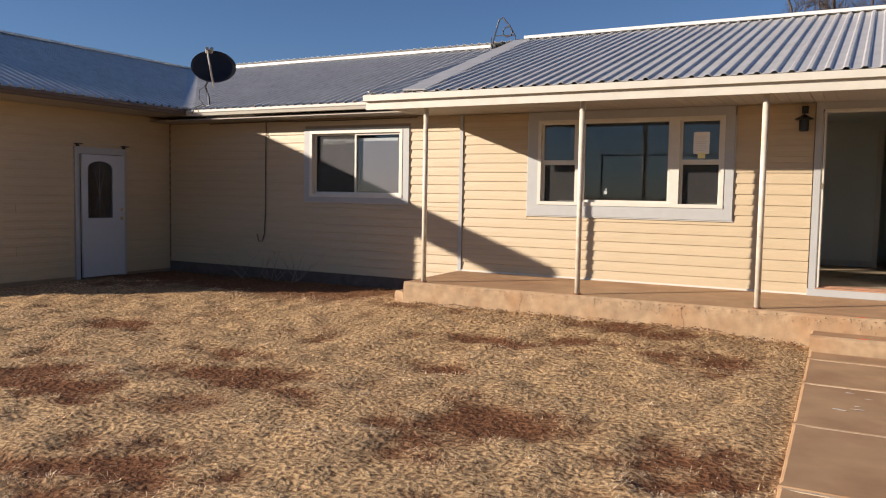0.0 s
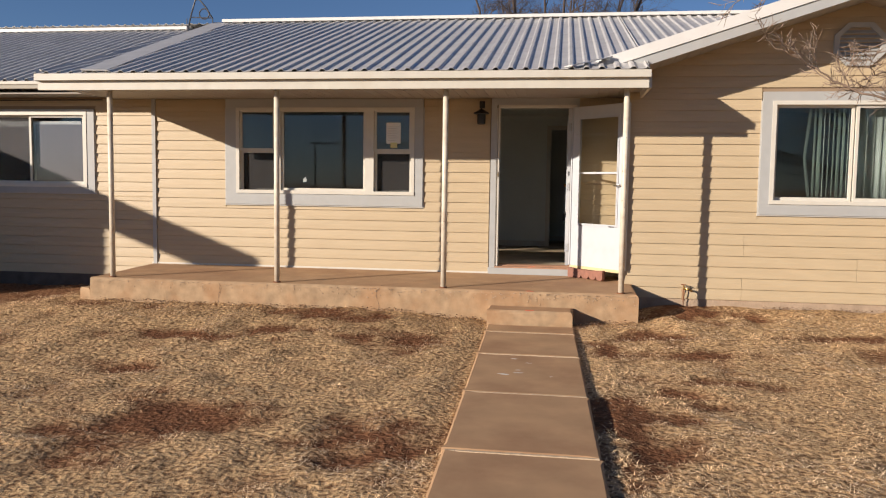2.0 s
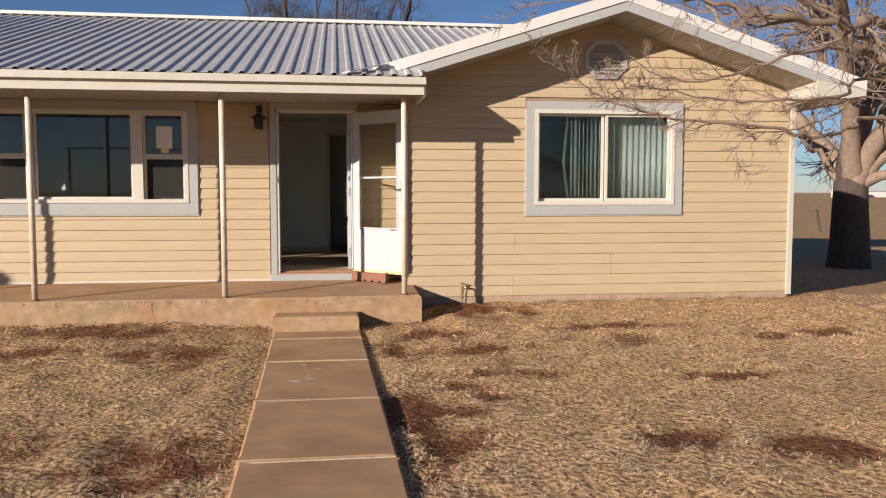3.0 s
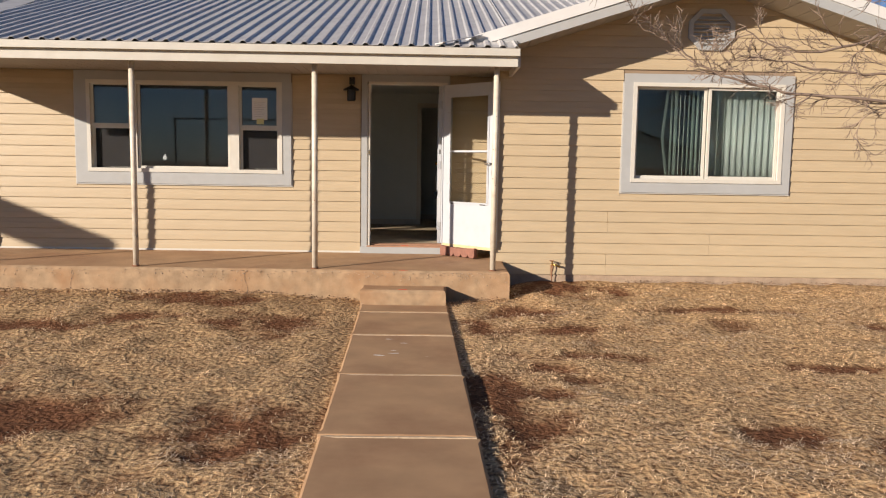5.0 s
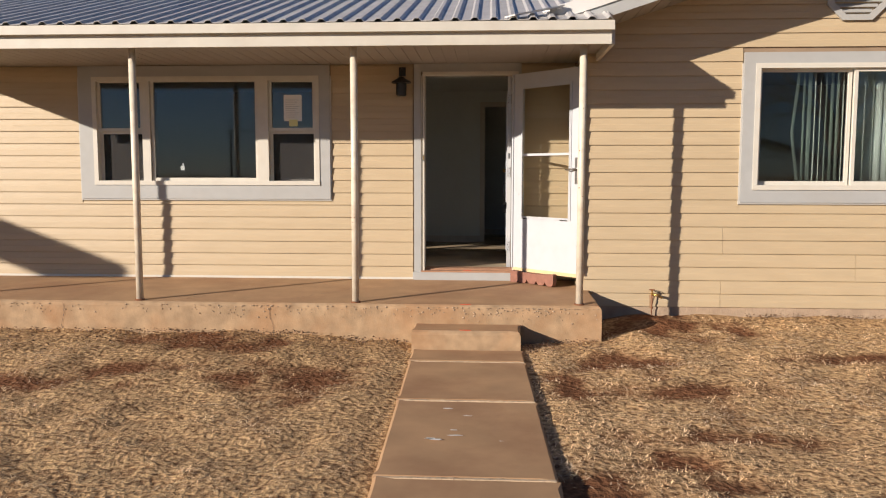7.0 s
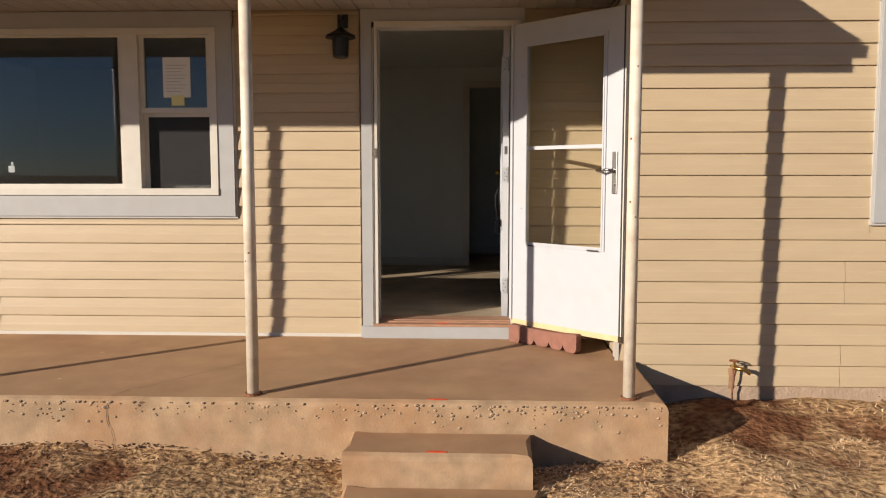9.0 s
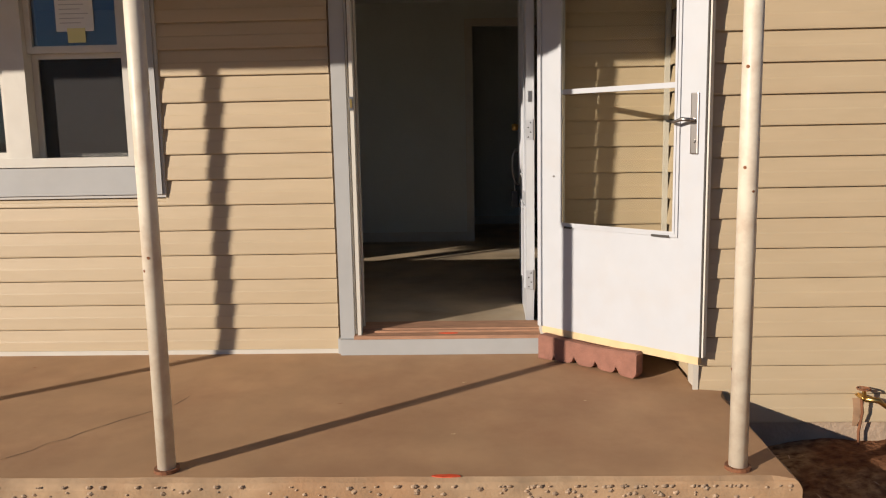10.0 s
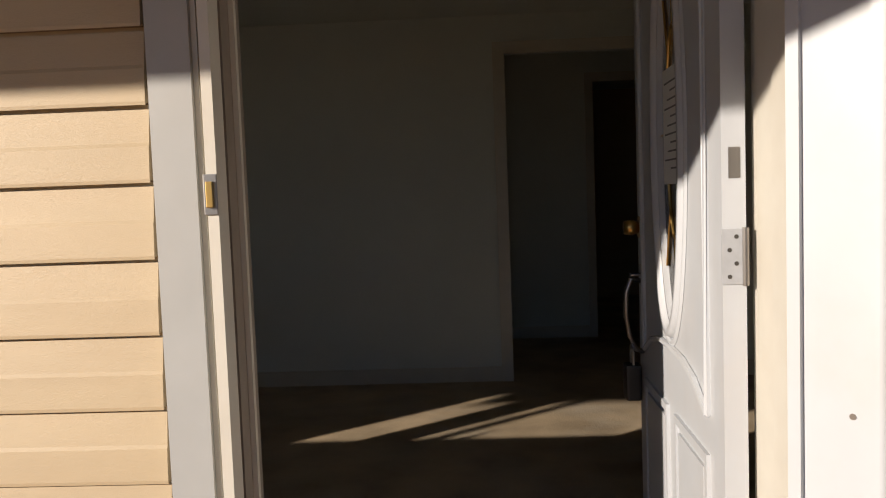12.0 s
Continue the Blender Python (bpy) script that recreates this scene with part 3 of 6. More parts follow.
# porch and main roof: from the slanting valley on the left to the wing's valley on the right
sheet_roof("roof_main", [(-4.45, 0), (1.76, 0), (1.76, 0.40), (4.13, 3.32), (6.9, 3.32), (6.9, 5.12), (-5.14, 5.12)], (0, RY, RZ), X, (0, 1, RS), ROOF, "grey ribbed metal roof over the porch")
TS = (4.17 - RZ - 0.005) / (RIDGE_Y - RY)
sheet_roof("roof_transition", [(-5.16, 0), (-4.40, 0), (-4.9, 5.12), (-5.9, 5.12), (-5.16, 1.1)], (0, RY, RZ - 0.004), X, (0, 1, TS), ROOF, "grey ribbed metal roof beside the valley")
LS = (4.17 - 2.76) / (RIDGE_Y + 0.5)
sheet_roof("roof_left", [(-9.5, 0), (-5.1, 0), (-5.1, 4.0), (-13.6, 4.0)], (0, -0.5, 2.76), X, (0, 1, LS), ROOF, "grey ribbed metal roof", thick=0.032)
WS = (4.24 - 2.78) / 4.1
sheet_roof("roof_left_wing", [(-5.2, 0), (-0.5, 0), (3.6, 4.1), (-5.2, 4.1)], (-9.5, 0, 2.78), (0, 1, 0), (-1, 0, WS), ROOF, "grey ribbed metal roof of the left wing", thick=0.034)
sheet_roof("roof_left_wing_far", [(-8.0, 0), (5.2, 0), (5.2, 4.1), (-8.0, 4.1)], (-17.7, 0, 2.78), (0, -1, 0), (1, 0, WS), ROOF, "grey ribbed metal roof of the left wing")
sheet_roof("roof_back", [(-7.0, 0), (14.0, 0), (14.0, 4.3), (-7.0, 4.3)], (0, 7.8, 4.28 - 4.3 * RS), (-1, 0, 0), (0, -1, RS), ROOF, "grey ribbed metal roof at the back")
WY = -1.25
sheet_roof("roof_wing_right", [(WY, 0), (5.5, 0), (5.5, 3.01), (WY, 3.01)], (7.14, 0, APEX[1] - RAKE * 3.01), (0, 1, 0), (-1, 0, RAKE), ROOF, "grey ribbed metal wing roof")
bm = bmesh.new()
prism(bm, [(1.28, WY, APEX[1] - RAKE * 2.85), (4.13, WY, 3.725), (4.13, 1.70, 3.725)], (0, 0, -0.02))
part("roof_wing_left", bm, ROOF, kind="structure")


def strip(bm, a, b, w, t, up=(0, 0, 1)):
    """A flat bar from a to b, w wide and t thick."""
    a, b = Vector(a), Vector(b)
    d = (b - a).normalized()
    s2 = d.cross(Vector(up)).normalized()
    n2 = s2.cross(d)
    prism(bm, [a - s2 * w / 2, a + s2 * w / 2, a + s2 * w / 2 + n2 * t, a - s2 * w / 2 + n2 * t], b - a)


bm = bmesh.new()
strip(bm, (-4.42, RY, RZ + 0.02), (-5.14, RIDGE_Y, 4.29), 0.30, 0.014)
part("roof_valley", bm, material("dull flashing", (0.5, 0.5, 0.5), 0.5, metal=0.3), kind="structure")
bm = bmesh.new()
strip(bm, (-5.10, RIDGE_Y, 4.285), (6.9, RIDGE_Y, 4.285), 0.22, 0.05)
strip(bm, (-13.6, RIDGE_Y, 4.175), (-5.75, RIDGE_Y, 4.175), 0.22, 0.05)
strip(bm, (-13.6, -5.2, 4.245), (-13.6, 3.6, 4.245), 0.25, 0.04)
part("roof_ridge_cap", bm, FLASHING, kind="structure")
bm = bmesh.new()
strip(bm, (-9.48, -0.52, 2.79), (-13.6, 3.55, 4.26), 0.34, 0.02)
part("roof_left_valley", bm, ROOF, kind="structure")
# wing valley flashing and rake boards
bm = bmesh.new()
strip(bm, (0.93, RY + 0.01, RZ + 0.024), (1.36, WY - 0.02, 2.865), 0.13, 0.012)
strip(bm, (1.28, WY, 2.835), (4.13, 1.70, 3.735), 0.16, 0.015)
part("trim_wing_valley", bm, FLASHING, kind="structure")


def rake_board(name, x0, x1, y, drop0, drop1, thick, mat):
    bm = bmesh.new()
    z = lambda x: APEX[1] - RAKE * abs(x - APEX[0])
    prism(bm, [(x0, y, z(x0) - drop1), (x1, y, z(x1) - drop1), (x1, y, z(x1) - drop0), (x0, y, z(x0) - drop0)], (0, thick, 0))
    part(name, bm, mat, kind="structure")


for x0, x1 in ((1.28, APEX[0]), (APEX[0], 7.14)):
    rake_board("trim_rake_upper", x0, x1, WY - 0.02, -0.045, 0.075, 0.05, FLASHING)
    rake_board("trim_rake_lower", x0 if x0 > 2 else 1.50, x1, WY - 0.004, 0.075, 0.185, 0.03, GREYTRIM)
bm = bmesh.new()
for x0, x1 in ((1.80, APEX[0]), (APEX[0], 7.12)):
    z = lambda x: APEX[1] - 0.18 - RAKE * abs(x - APEX[0])
    n = 16
    for i in range(n):
        a, b = x0 + (x1 - x0) * i / n + 0.004, x0 + (x1 - x0) * (i + 1) / n - 0.004
        prism(bm, [(a, WY + 0.02, z(a)), (b, WY + 0.02, z(b)), (b, WY + 0.02, z(b) + 0.012), (a, WY + 0.02, z(a) + 0.012)], (0, -WY + WINGY + 0.02, 0))
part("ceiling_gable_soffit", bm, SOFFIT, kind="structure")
# boxed eave end at the wing's right corner
bm = bmesh.new()
prism(bm, [(6.50, WY - 0.012, 2.59), (7.14, WY - 0.012, 2.59), (7.14, WY - 0.012, 2.68), (6.50, WY - 0.012, 2.80)], (0, 0.66, 0))
part("trim_eave_end", bm, FASCIA, kind="structure")
bm = bmesh.new()
box(bm, (6.63, WINGY, 2.58), (7.12, 5.4, 2.60))
box(bm, (7.12, WINGY - 0.5, 2.57), (7.15, 5.4, 2.70))
part("trim_eave_right", bm, FASCIA, kind="structure")

# fascia of the porch: upper lip, face, foot
bm = bmesh.new()
box(bm, (-5.16, -1.57, 2.51), (1.76, -1.54, 2.665))
box(bm, (-5.17, -1.625, 2.615), (1.775, -1.57, 2.69))
box(bm, (1.76, -1.54, 2.51), (1.79, WINGY, 2.66))
box(bm, (-5.16, -1.54, 2.57), (-5.13, -0.45, 2.75))
part("trim_fascia", bm, FASCIA, kind="structure", label="cream painted porch fascia board")
bm = bmesh.new()
n = 58
for i in range(n):
    a = -5.13 + (1.76 + 5.13) * i / n
    b = -5.13 + (1.76 + 5.13) * (i + 1) / n
    box(bm, (a + 0.003, -1.54, 2.575), (b - 0.003, 0.018, 2.587))
    box(bm, (a - 0.003, -1.54, 2.581), (a + 0.003, 0.018, 2.589))
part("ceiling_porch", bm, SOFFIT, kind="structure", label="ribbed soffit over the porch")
bm = bmesh.new()
box(bm, (-9.5, -0.45, 2.60), (-5.16, 0.018, 2.615))
box(bm, (-10.4, -5.2, 2.68), (-9.52, 0.0, 2.70))
box(bm, (-10.39, -0.45, 2.60), (-9.5, 0.018, 2.615))
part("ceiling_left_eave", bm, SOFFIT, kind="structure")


def gutter(name, a, b, out, mat, label):
    """A K style gutter from a to b; out is the way it faces."""
    a, b, out = Vector(a), Vector(b), Vector(out)
    prof = [(0.0, 0.0), (0.0, -0.09), (0.07, -0.09), (0.085, -0.05), (0.10, -0.035), (0.10, 0.0), (0.09, 0.0), (0.09, -0.03), (0.065, -0.08), (0.01, -0.08), (0.01, 0.0)]
    bm = bmesh.new()
    prism(bm, [a + out * u + Vector((0, 0, v)) for u, v in prof], b - a)
    return part(name, bm, mat, label=label, category="gutter")


gutter("gutter", (-9.42, -0.45, 2.75), (-5.18, -0.45, 2.75), (0, -1, 0), FASCIA, "cream metal gutter along the sunlit eave")
# the wing gutter's dark brown stands in for the shade on it
gutter("gutter", (-9.56, -5.15, 2.77), (-9.56, -0.5, 2.77), (1, 0, 0), material("gutter coloured as shaded", (0.10, 0.075, 0.06), 0.6), "metal gutter along the wing eave, its shade put into dark brown")

# ---- trims on the walls ----
def frame_trim(name, hole, y, w, mat, sides="lrtb", thick=0.022, m=None):
    x0, x1, z0, z1 = hole
    l, r, t, b = w
    bm = bmesh.new()
    if "b" in sides:
        box(bm, (x0 - l, y - thick, z0 - b), (x1 + r, y + 0.018, z0), m)
    if "t" in sides:
        box(bm, (x0 - l, y - thick, z1), (x1 + r, y + 0.018, z1 + t), m)
    box(bm, (x0 - l, y - thick, z0), (x0, y + 0.018, z1), m)
    box(bm, (x1, y - thick, z0), (x1 + r, y + 0.018, z1), m)
    return part(name, bm, mat, kind="structure", label="grey blue board trim")


def channel(name, hole, y, w):
    """The thin pale channel that receives the siding beside and under a window's trim."""
    x0, x1, z0, z1 = hole
    l, r, b = w
    bm = bmesh.new()
    box(bm, (x0 - l - 0.014, y - 0.010, z0 - b - 0.016), (x1 + r + 0.014, y + 0.017, z0 - b - 0.001))
    box(bm, (x0 - l - 0.014, y - 0.010, z0 - b - 0.001), (x0 - l - 0.001, y + 0.017, z1))
    box(bm, (x1 + r + 0.001, y - 0.010, z0 - b - 0.001), (x1 + r + 0.014, y + 0.017, z1))
    part(name, bm, CHANNEL, kind="structure", label="pale grey siding channel")


frame_trim("trim_window_left", LWIN, 0, (0.11, 0.11, 0.035, 0.075), GREYTRIM)
frame_trim("trim_window_porch", PWIN, 0, (0.145, 0.11, 0.11, 0.145), GREYTRIM)
frame_trim("trim_window_wing", RWIN, WINGY, (0.105, 0.105, 0.10, 0.12), GREYTRIM)
channel("trim_channel_porch", PWIN, 0, (0.145, 0.11, 0.145))
channel("trim_channel_wing", RWIN, WINGY, (0.105, 0.105, 0.12))
channel("trim_channel_left", LWIN, 0, (0.11, 0.11, 0.075))
bm = bmesh.new()
box(bm, (-0.006, -0.022, PORCH_Z), (0.066, 0.018, 2.574))
box(bm, (0.066, -0.022, 2.49), (1.04, 0.018, 2.574))
box(bm, (1.04, -0.022, PORCH_Z), (1.09, 0.018, 2.574))
part("trim_door", bm, GREYTRIM, kind="structure")
bm = bmesh.new()
box(bm, (-4.598, -0.02, 0.3), (-4.547, 0.018, 2.574))
part("trim_batten", bm, GREYTRIM, kind="structure")
bm = bmesh.new()
box(bm, (6.575, WINGY - 0.025, 0.15), (6.635, WINGY + 0.02, 2.61))
box(bm, (6.61, WINGY + 0.02, 0.15), (6.635, WINGY + 0.08, 2.61))
box(bm, (WINGX0 - 0.02, WINGY - 0.006, 0.20), (WINGX0 + 0.003, WINGY + 0.0, 2.54))
box(bm, (WINGX0 - 0.02, WINGY + 0.0, 0.36), (WINGX0 + 0.001, WINGY + 0.07, 2.54))
box(bm, (WINGX0 - 0.025, -0.02, 0.36), (WINGX0 - 0.001, 0.0, 2.54))
part("trim_corners", bm, FASCIA, kind="structure")
bm = bmesh.new()
box(bm, (-4.62, -0.012, PORCH_Z - 0.01), (-0.02, 0.015, PORCH_Z + 0.022))
part("trim_starter", bm, WHITE, kind="structure")
bm = bmesh.new()
box(bm, (WINGX0 + 0.1, WINGY + 0.012, -0.1), (WINGX1 - 0.02, WINGY + 0.017, 0.20))
part("wall_foundation", bm, FOUNDATION, kind="structure", label="pale foundation strip under the siding")
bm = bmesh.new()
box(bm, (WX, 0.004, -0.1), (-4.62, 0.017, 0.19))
part("wall_foundation_left", bm, material("dark foundation", (0.12, 0.09, 0.07), 0.9, spread=0.3), kind="structure")

# ---- windows ----
def window(name, label, hole, y, lites, sashes, z_rail=None):
    """A window in a wall: white outer frame, sashes with their panes. lites: (x0, x1, z0, z1, set back)."""
    w = thing(name, label, "window", ((hole[0] + hole[1]) / 2, y, hole[2]))
    w["kind"] = "structure"
    off = -Vector(w.location)
    T = Matrix.Translation(off)
    x0, x1, z0, z1 = hole
    bm = bmesh.new()
    f = 0.045
    box(bm, (x0, y - 0.035, z0), (x1, y + 0.12, z0 + f), T)
    box(bm, (x0, y - 0.03, z1 - f), (x1, y + 0.12, z1), T)
    box(bm, (x0, y - 0.03, z0 + f), (x0 + f, y + 0.12, z1 - f), T)
    box(bm, (x1 - f, y - 0.03, z0 + f), (x1, y + 0.12, z1 - f), T)
    for a, b in sashes:
        box(bm, (a, y - 0.026, z0 + f), (b, y + 0.12, z1 - f), T)
    part("window_frame", bm, WHITE, w, "white vinyl frame")
    for a, b, c, d, back in lites:
        e = 0.03
        bm = bmesh.new()
        yy = y + back
        box(bm, (a - e, yy, c - e), (b + e, yy + 0.035, c), T)
        box(bm, (a - e, yy, d), (b + e, yy + 0.035, d + e), T)
        box(bm, (a - e, yy, c), (a, yy + 0.035, d), T)
        box(bm, (b, yy, c), (b + e, yy + 0.035, d), T)
        box(bm, (a, yy + 0.006, c), (b, yy + 0.010, c + 0.006), T)
        part("sash", bm, WHITE, w)
        bm = bmesh.new()
        box(bm, (a, yy + 0.018, c), (b, yy + 0.024, d), T)
        p = part("pane", bm, GLASS, w, "window glass")
        p.visible_shadow = False
        if back > 0.03 and hole is not RWIN:
            p = part("insect_screen", boxmesh((a, yy + 0.010, c), (b, yy + 0.011, d), T), SCREEN, w, "dark insect screen")
            p.visible_shadow = False
    return w


window("window_1", "white three part window with a large fixed centre pane over the porch", PWIN, 0.0,
       [(-3.325, -2.90, 1.925, 2.40, 0.005), (-3.325, -2.90, 1.37, 1.87, 0.045), (-2.75, -1.67, 1.405, 2.405, 0.0), (-1.495, -1.065, 1.925, 2.40, 0.005), (-1.495, -1.065, 1.37, 1.87, 0.045)],
       [(-2.868, -2.784), (-1.64, -1.526)])
window("window_2", "white sliding window half in shade on the far wall", LWIN, 0.0,
       [(-7.19, -6.45, 1.45, 2.33, 0.045), (-6.40, -5.63, 1.45, 2.33, 0.01)], [])
window("window_3", "white sliding window with pale green vertical blinds", RWIN, WINGY,
       [(3.305, 4.09, 1.385, 2.40, 0.045), (4.16, 4.94, 1.385, 2.40, 0.01)], [])
bm = bmesh.new()
box(bm, (-3.45, 0.1205, 1.28), (-0.95, 0.30, 1.398))
part("window_1_sill", bm, WHITE, kind="structure", label="white inner window sill")

# room behind the wing window, room behind the left window
bm = bmesh.new()
box(bm, (2.75, 2.9, FLOOR_Z), (6.4, 3.0, 2.66))
box(bm, (-10.2, 2.9, FLOOR_Z), (-4.3, 3.0, 2.66))
part("wall_rooms", bm, INWALL, kind="structure")

# vertical blinds: partly drawn
rnd = random.Random(4)
blind = thing("vertical_blind", "pale green vertical blind half drawn behind the sliding window", "blind", (4.2, WINGY + 0.2, 1.30))
bm = bmesh.new()
box(bm, (-0.95, -0.02, 1.12), (0.85, 0.03, 1.16))
part("rail", bm, WHITE, blind, "white head rail")
xb = 3.70
while xb < 5.0:
    dense = xb < 4.25
    ang = radians(rnd.uniform(45, 75) if dense else -rnd.uniform(4, 16))
    bm = bmesh.new()
    n = 5
    cols = []
    lean = rnd.uniform(-0.01, 0.01) - (0.10 if xb < 3.74 else 0)
    for i in range(n):
        u = (i / (n - 1) - 0.5) * 0.088
        c = 0.007 * (1 - (2 * i / (n - 1) - 1) ** 2)
        px, py = u * math.cos(ang) - c * math.sin(ang), u * math.sin(ang) + c * math.cos(ang)
        mid = -0.05 if xb < 3.74 else 0
        cols.append([bm.verts.new((xb - 4.2 + px + dx, py, z)) for z, dx in ((0.02, 0.02 * (xb < 3.74)), (0.55, mid), (1.12, 0))])
    for c0, c1 in zip(cols, cols[1:]):
        for k in range(2):
            bm.faces.new((c0[k], c1[k], c1[k + 1], c0[k + 1]))
    bmesh.ops.solidify(bm, geom=bm.faces[:], thickness=0.0015)
    part("slat", bm, BLIND, blind, smooth=True)
    xb += 0.052 if dense else 0.078

film_mat = material("dusty lilac window film", (0.22, 0.20, 0.215), 0.8, spread=0.08, scale=3, stain=(0.20, 0.18, 0.2), stain_amount=0.4, stain_scale=1.5)
cur = thing("window_film", "dusty lilac grey film behind the sliding window panes", "window film", (-6.41, 0.075, 1.40))
for a, b, top_z in ((-0.80, -0.05, 0.80), (0.03, 0.80, 0.84)):
    bm = bmesh.new()
    box(bm, (a, 0, 0.02), (b, 0.003, top_z))
    part("sheet", bm, film_mat, cur)
bm = bmesh.new()
box(bm, (-0.68, 0.004, 0.81), (0.72, 0.03, 0.885))
part("top_roll", bm, PAPER, cur, "pale rolled top edge")

sl = thing("sash_lock", "small white plastic bracket fixed inside the fixed pane", "bracket", (-2.465, 0.03, 1.49))
part("plate", boxmesh((-0.025, 0.0, 0.0), (0.02, 0.012, 0.045), bevel=0.003), PAPER, sl)
part("tab", boxmesh((-0.004, 0.0, 0.046), (0.012, 0.010, 0.072), bevel=0.003), PAPER, sl)

# notice taped in the right upper pane
notice = thing("notice", "white paper notice taped inside the upper pane", "paper", (-1.28, 0.018, 2.0))
part("sheet", boxmesh((-0.09, 0, 0.0), (0.10, 0.0015, 0.27)), PAPER, notice)
bm = bmesh.new()
for i in range(9):
    box(bm, (-0.07, -0.001, 0.215 - 0.022 * i), (0.075 - 0.02 * (i * 7 % 3), 0, 0.219 - 0.022 * i))
part("print", bm, material("grey print", (0.45, 0.46, 0.47), 0.8), notice)
sticky = thing("sticky_note", "small yellow sticky note under the paper notice", "paper", (-1.27, 0.016, 1.945))
part("sheet", boxmesh((-0.045, 0, 0), (0.045, 0.0012, 0.07)), YELLOW, sticky)

# ---- porch posts ----
def porch_post(x):
    p = thing("porch_post", "round cream painted steel post with rust chips on the porch edge", "post", (x, -1.39, PORCH_Z + porch_fall(-1.39)), "posts of the porch")
    bm = bmesh.new()
    tube(bm, [(0, 0, 0.012), (0, 0, 2.243)], 0.031, 20)
    part("pole", bm, POST, p, smooth=True)
    bm = bmesh.new()
    tube(bm, [(0, 0, 0), (0, 0, 0.012)], 0.043, 16)
    part("foot", bm, material_rust, p, "rusty steel foot plate")
    bm = bmesh.new()
    tube(bm, [(0, 0, 2.225), (0, 0, 2.244)], 0.042, 16)
    part("cap", bm, POST, p)
    return p


material_rust = material("rusted steel", (0.20, 0.08, 0.035), 0.85, spread=0.35, scale=30, bump=0.5)
for px in (-4.37, -2.33, -0.39, 1.555):
    post = porch_post(px)
    rnd = random.Random(int(px * 100))
    for k in range(7):
        zc, an = rnd.uniform(0.05, 1.7), rnd.uniform(2.2, 5.6)
        r = rnd.uniform(0.0025, 0.006)
        bm = disc_bm((0.0308 * math.cos(an), 0.0308 * math.sin(an), zc), (math.cos(an), math.sin(an), 0), r, 0.0008, 8)
        part("rust_chip", bm, material_rust, post)

# ---- door frame and threshold ----
bm = bmesh.new()
box(bm, (0.084, -0.030, 0.453), (0.102, 0.02, 2.455))
box(bm, (0.0965, 0.095, 0.469), (0.106, 0.108, 2.455))
box(bm, (0.0665, -0.012, 0.453), (0.0755, -0.004, 2.455))
box(bm, (1.012, -0.035, 0.453), (1.04, 0.05, 2.49))
box(bm, (1.017, 0.05, 0.469), (1.04, 0.16, 2.49))
box(bm, (0.085, -0.035, 2.455), (1.012, 0.05, 2.49))
box(bm, (0.095, 0.05, 2.46), (1.017, 0.16, 2.49))
box(bm, (1.04, -0.03, 0.436), (1.062, -0.0225, 2.49))
part("door_frame", bm, WHITE, kind="structure", label="white door frame with brass strike")
# groove faces of the left jamb: taupe colour carries the groove's shade
bm = bmesh.new()
box(bm, (0.0665, -0.0035, 0.453), (0.0835, 0.05, 2.455))
box(bm, (0.0665, 0.051, 0.469), (0.096, 0.158, 2.455))
part("door_jamb", bm, material("jamb with groove shade as taupe", (0.24, 0.205, 0.17), 0.6, spread=0.12, scale=15), kind="structure")
bm = bmesh.new()
box(bm, (-0.003, -0.055, PORCH_Z), (1.04, -0.0225, 0.435))
box(bm, (-0.02, -0.0225, 0.33), (1.09, 0.018, 0.432))
part("door_sill_board", bm, GREYTRIM, kind="structure")
bm = bmesh.new()
box(bm, (0.067, -0.050, 0.4352), (1.04, 0.05, 0.452))
box(bm, (0.097, 0.05, 0.44), (1.017, 0.2, 0.468))
box(bm, (0.104, 0.02, 0.452), (1.01, 0.04, 0.462))
part("door_threshold", bm, WOODSILL, kind="structure", label="worn reddish door threshold")
latch = thing("strike_plate", "brass latch strike on the door frame", "latch", (0.091, -0.0335, 1.585))
part("plate", boxmesh((-0.011, 0, 0), (0.011, 0.003, 0.066), bevel=0.001), STEEL, latch, "dull steel plate")
part("lip", boxmesh((-0.005, -0.008, 0.012), (0.006, 0.0, 0.054), bevel=0.001), BRASS, latch)

# ---- storm door, standing open ----
def frame_boxes(bm, x0, x1, z0, z1, w, y0, y1):
    box(bm, (x0, y0, z0), (x1, y1, z0 + w))
    box(bm, (x0, y0, z1 - w), (x1, y1, z1))
    box(bm, (x0, y0, z0 + w), (x0 + w, y1, z1 - w))
    box(bm, (x1 - w, y0, z0 + w), (x1, y1, z1 - w))


storm = thing("storm_door", "white storm door with a clear glass upper half standing open", "door", (1.012, -0.045, 0.50))
storm.rotation_euler = (0, 0, radians(-44.3))
SW, SH = 0.865, 1.955
bm = bmesh.new()
box(bm, (0.0, 0, 0.0), (0.125, 0.032, SH))
box(bm, (SW - 0.125, 0, 0.0), (SW, 0.032, SH))
box(bm, (0.125, 0, 0.0), (SW - 0.125, 0.032, 0.52))
box(bm, (0.125, 0, SH - 0.145), (SW - 0.125, 0.032, SH))
part("slab", bm, DOORWHITE, storm, "white painted metal skin with scuffs")
bm = bmesh.new()
frame_boxes(bm, 0.112, SW - 0.112, 0.507, SH - 0.132, 0.022, -0.008, 0.0)
frame_boxes(bm, 0.125, SW - 0.125, 0.520, SH - 0.145, 0.010, -0.012, -0.008)
part("glass_frame", bm, DOORWHITE, storm)
bm = bmesh.new()
box(bm, (0.13, -0.006, 1.135), (SW - 0.13, 0.012, 1.158))
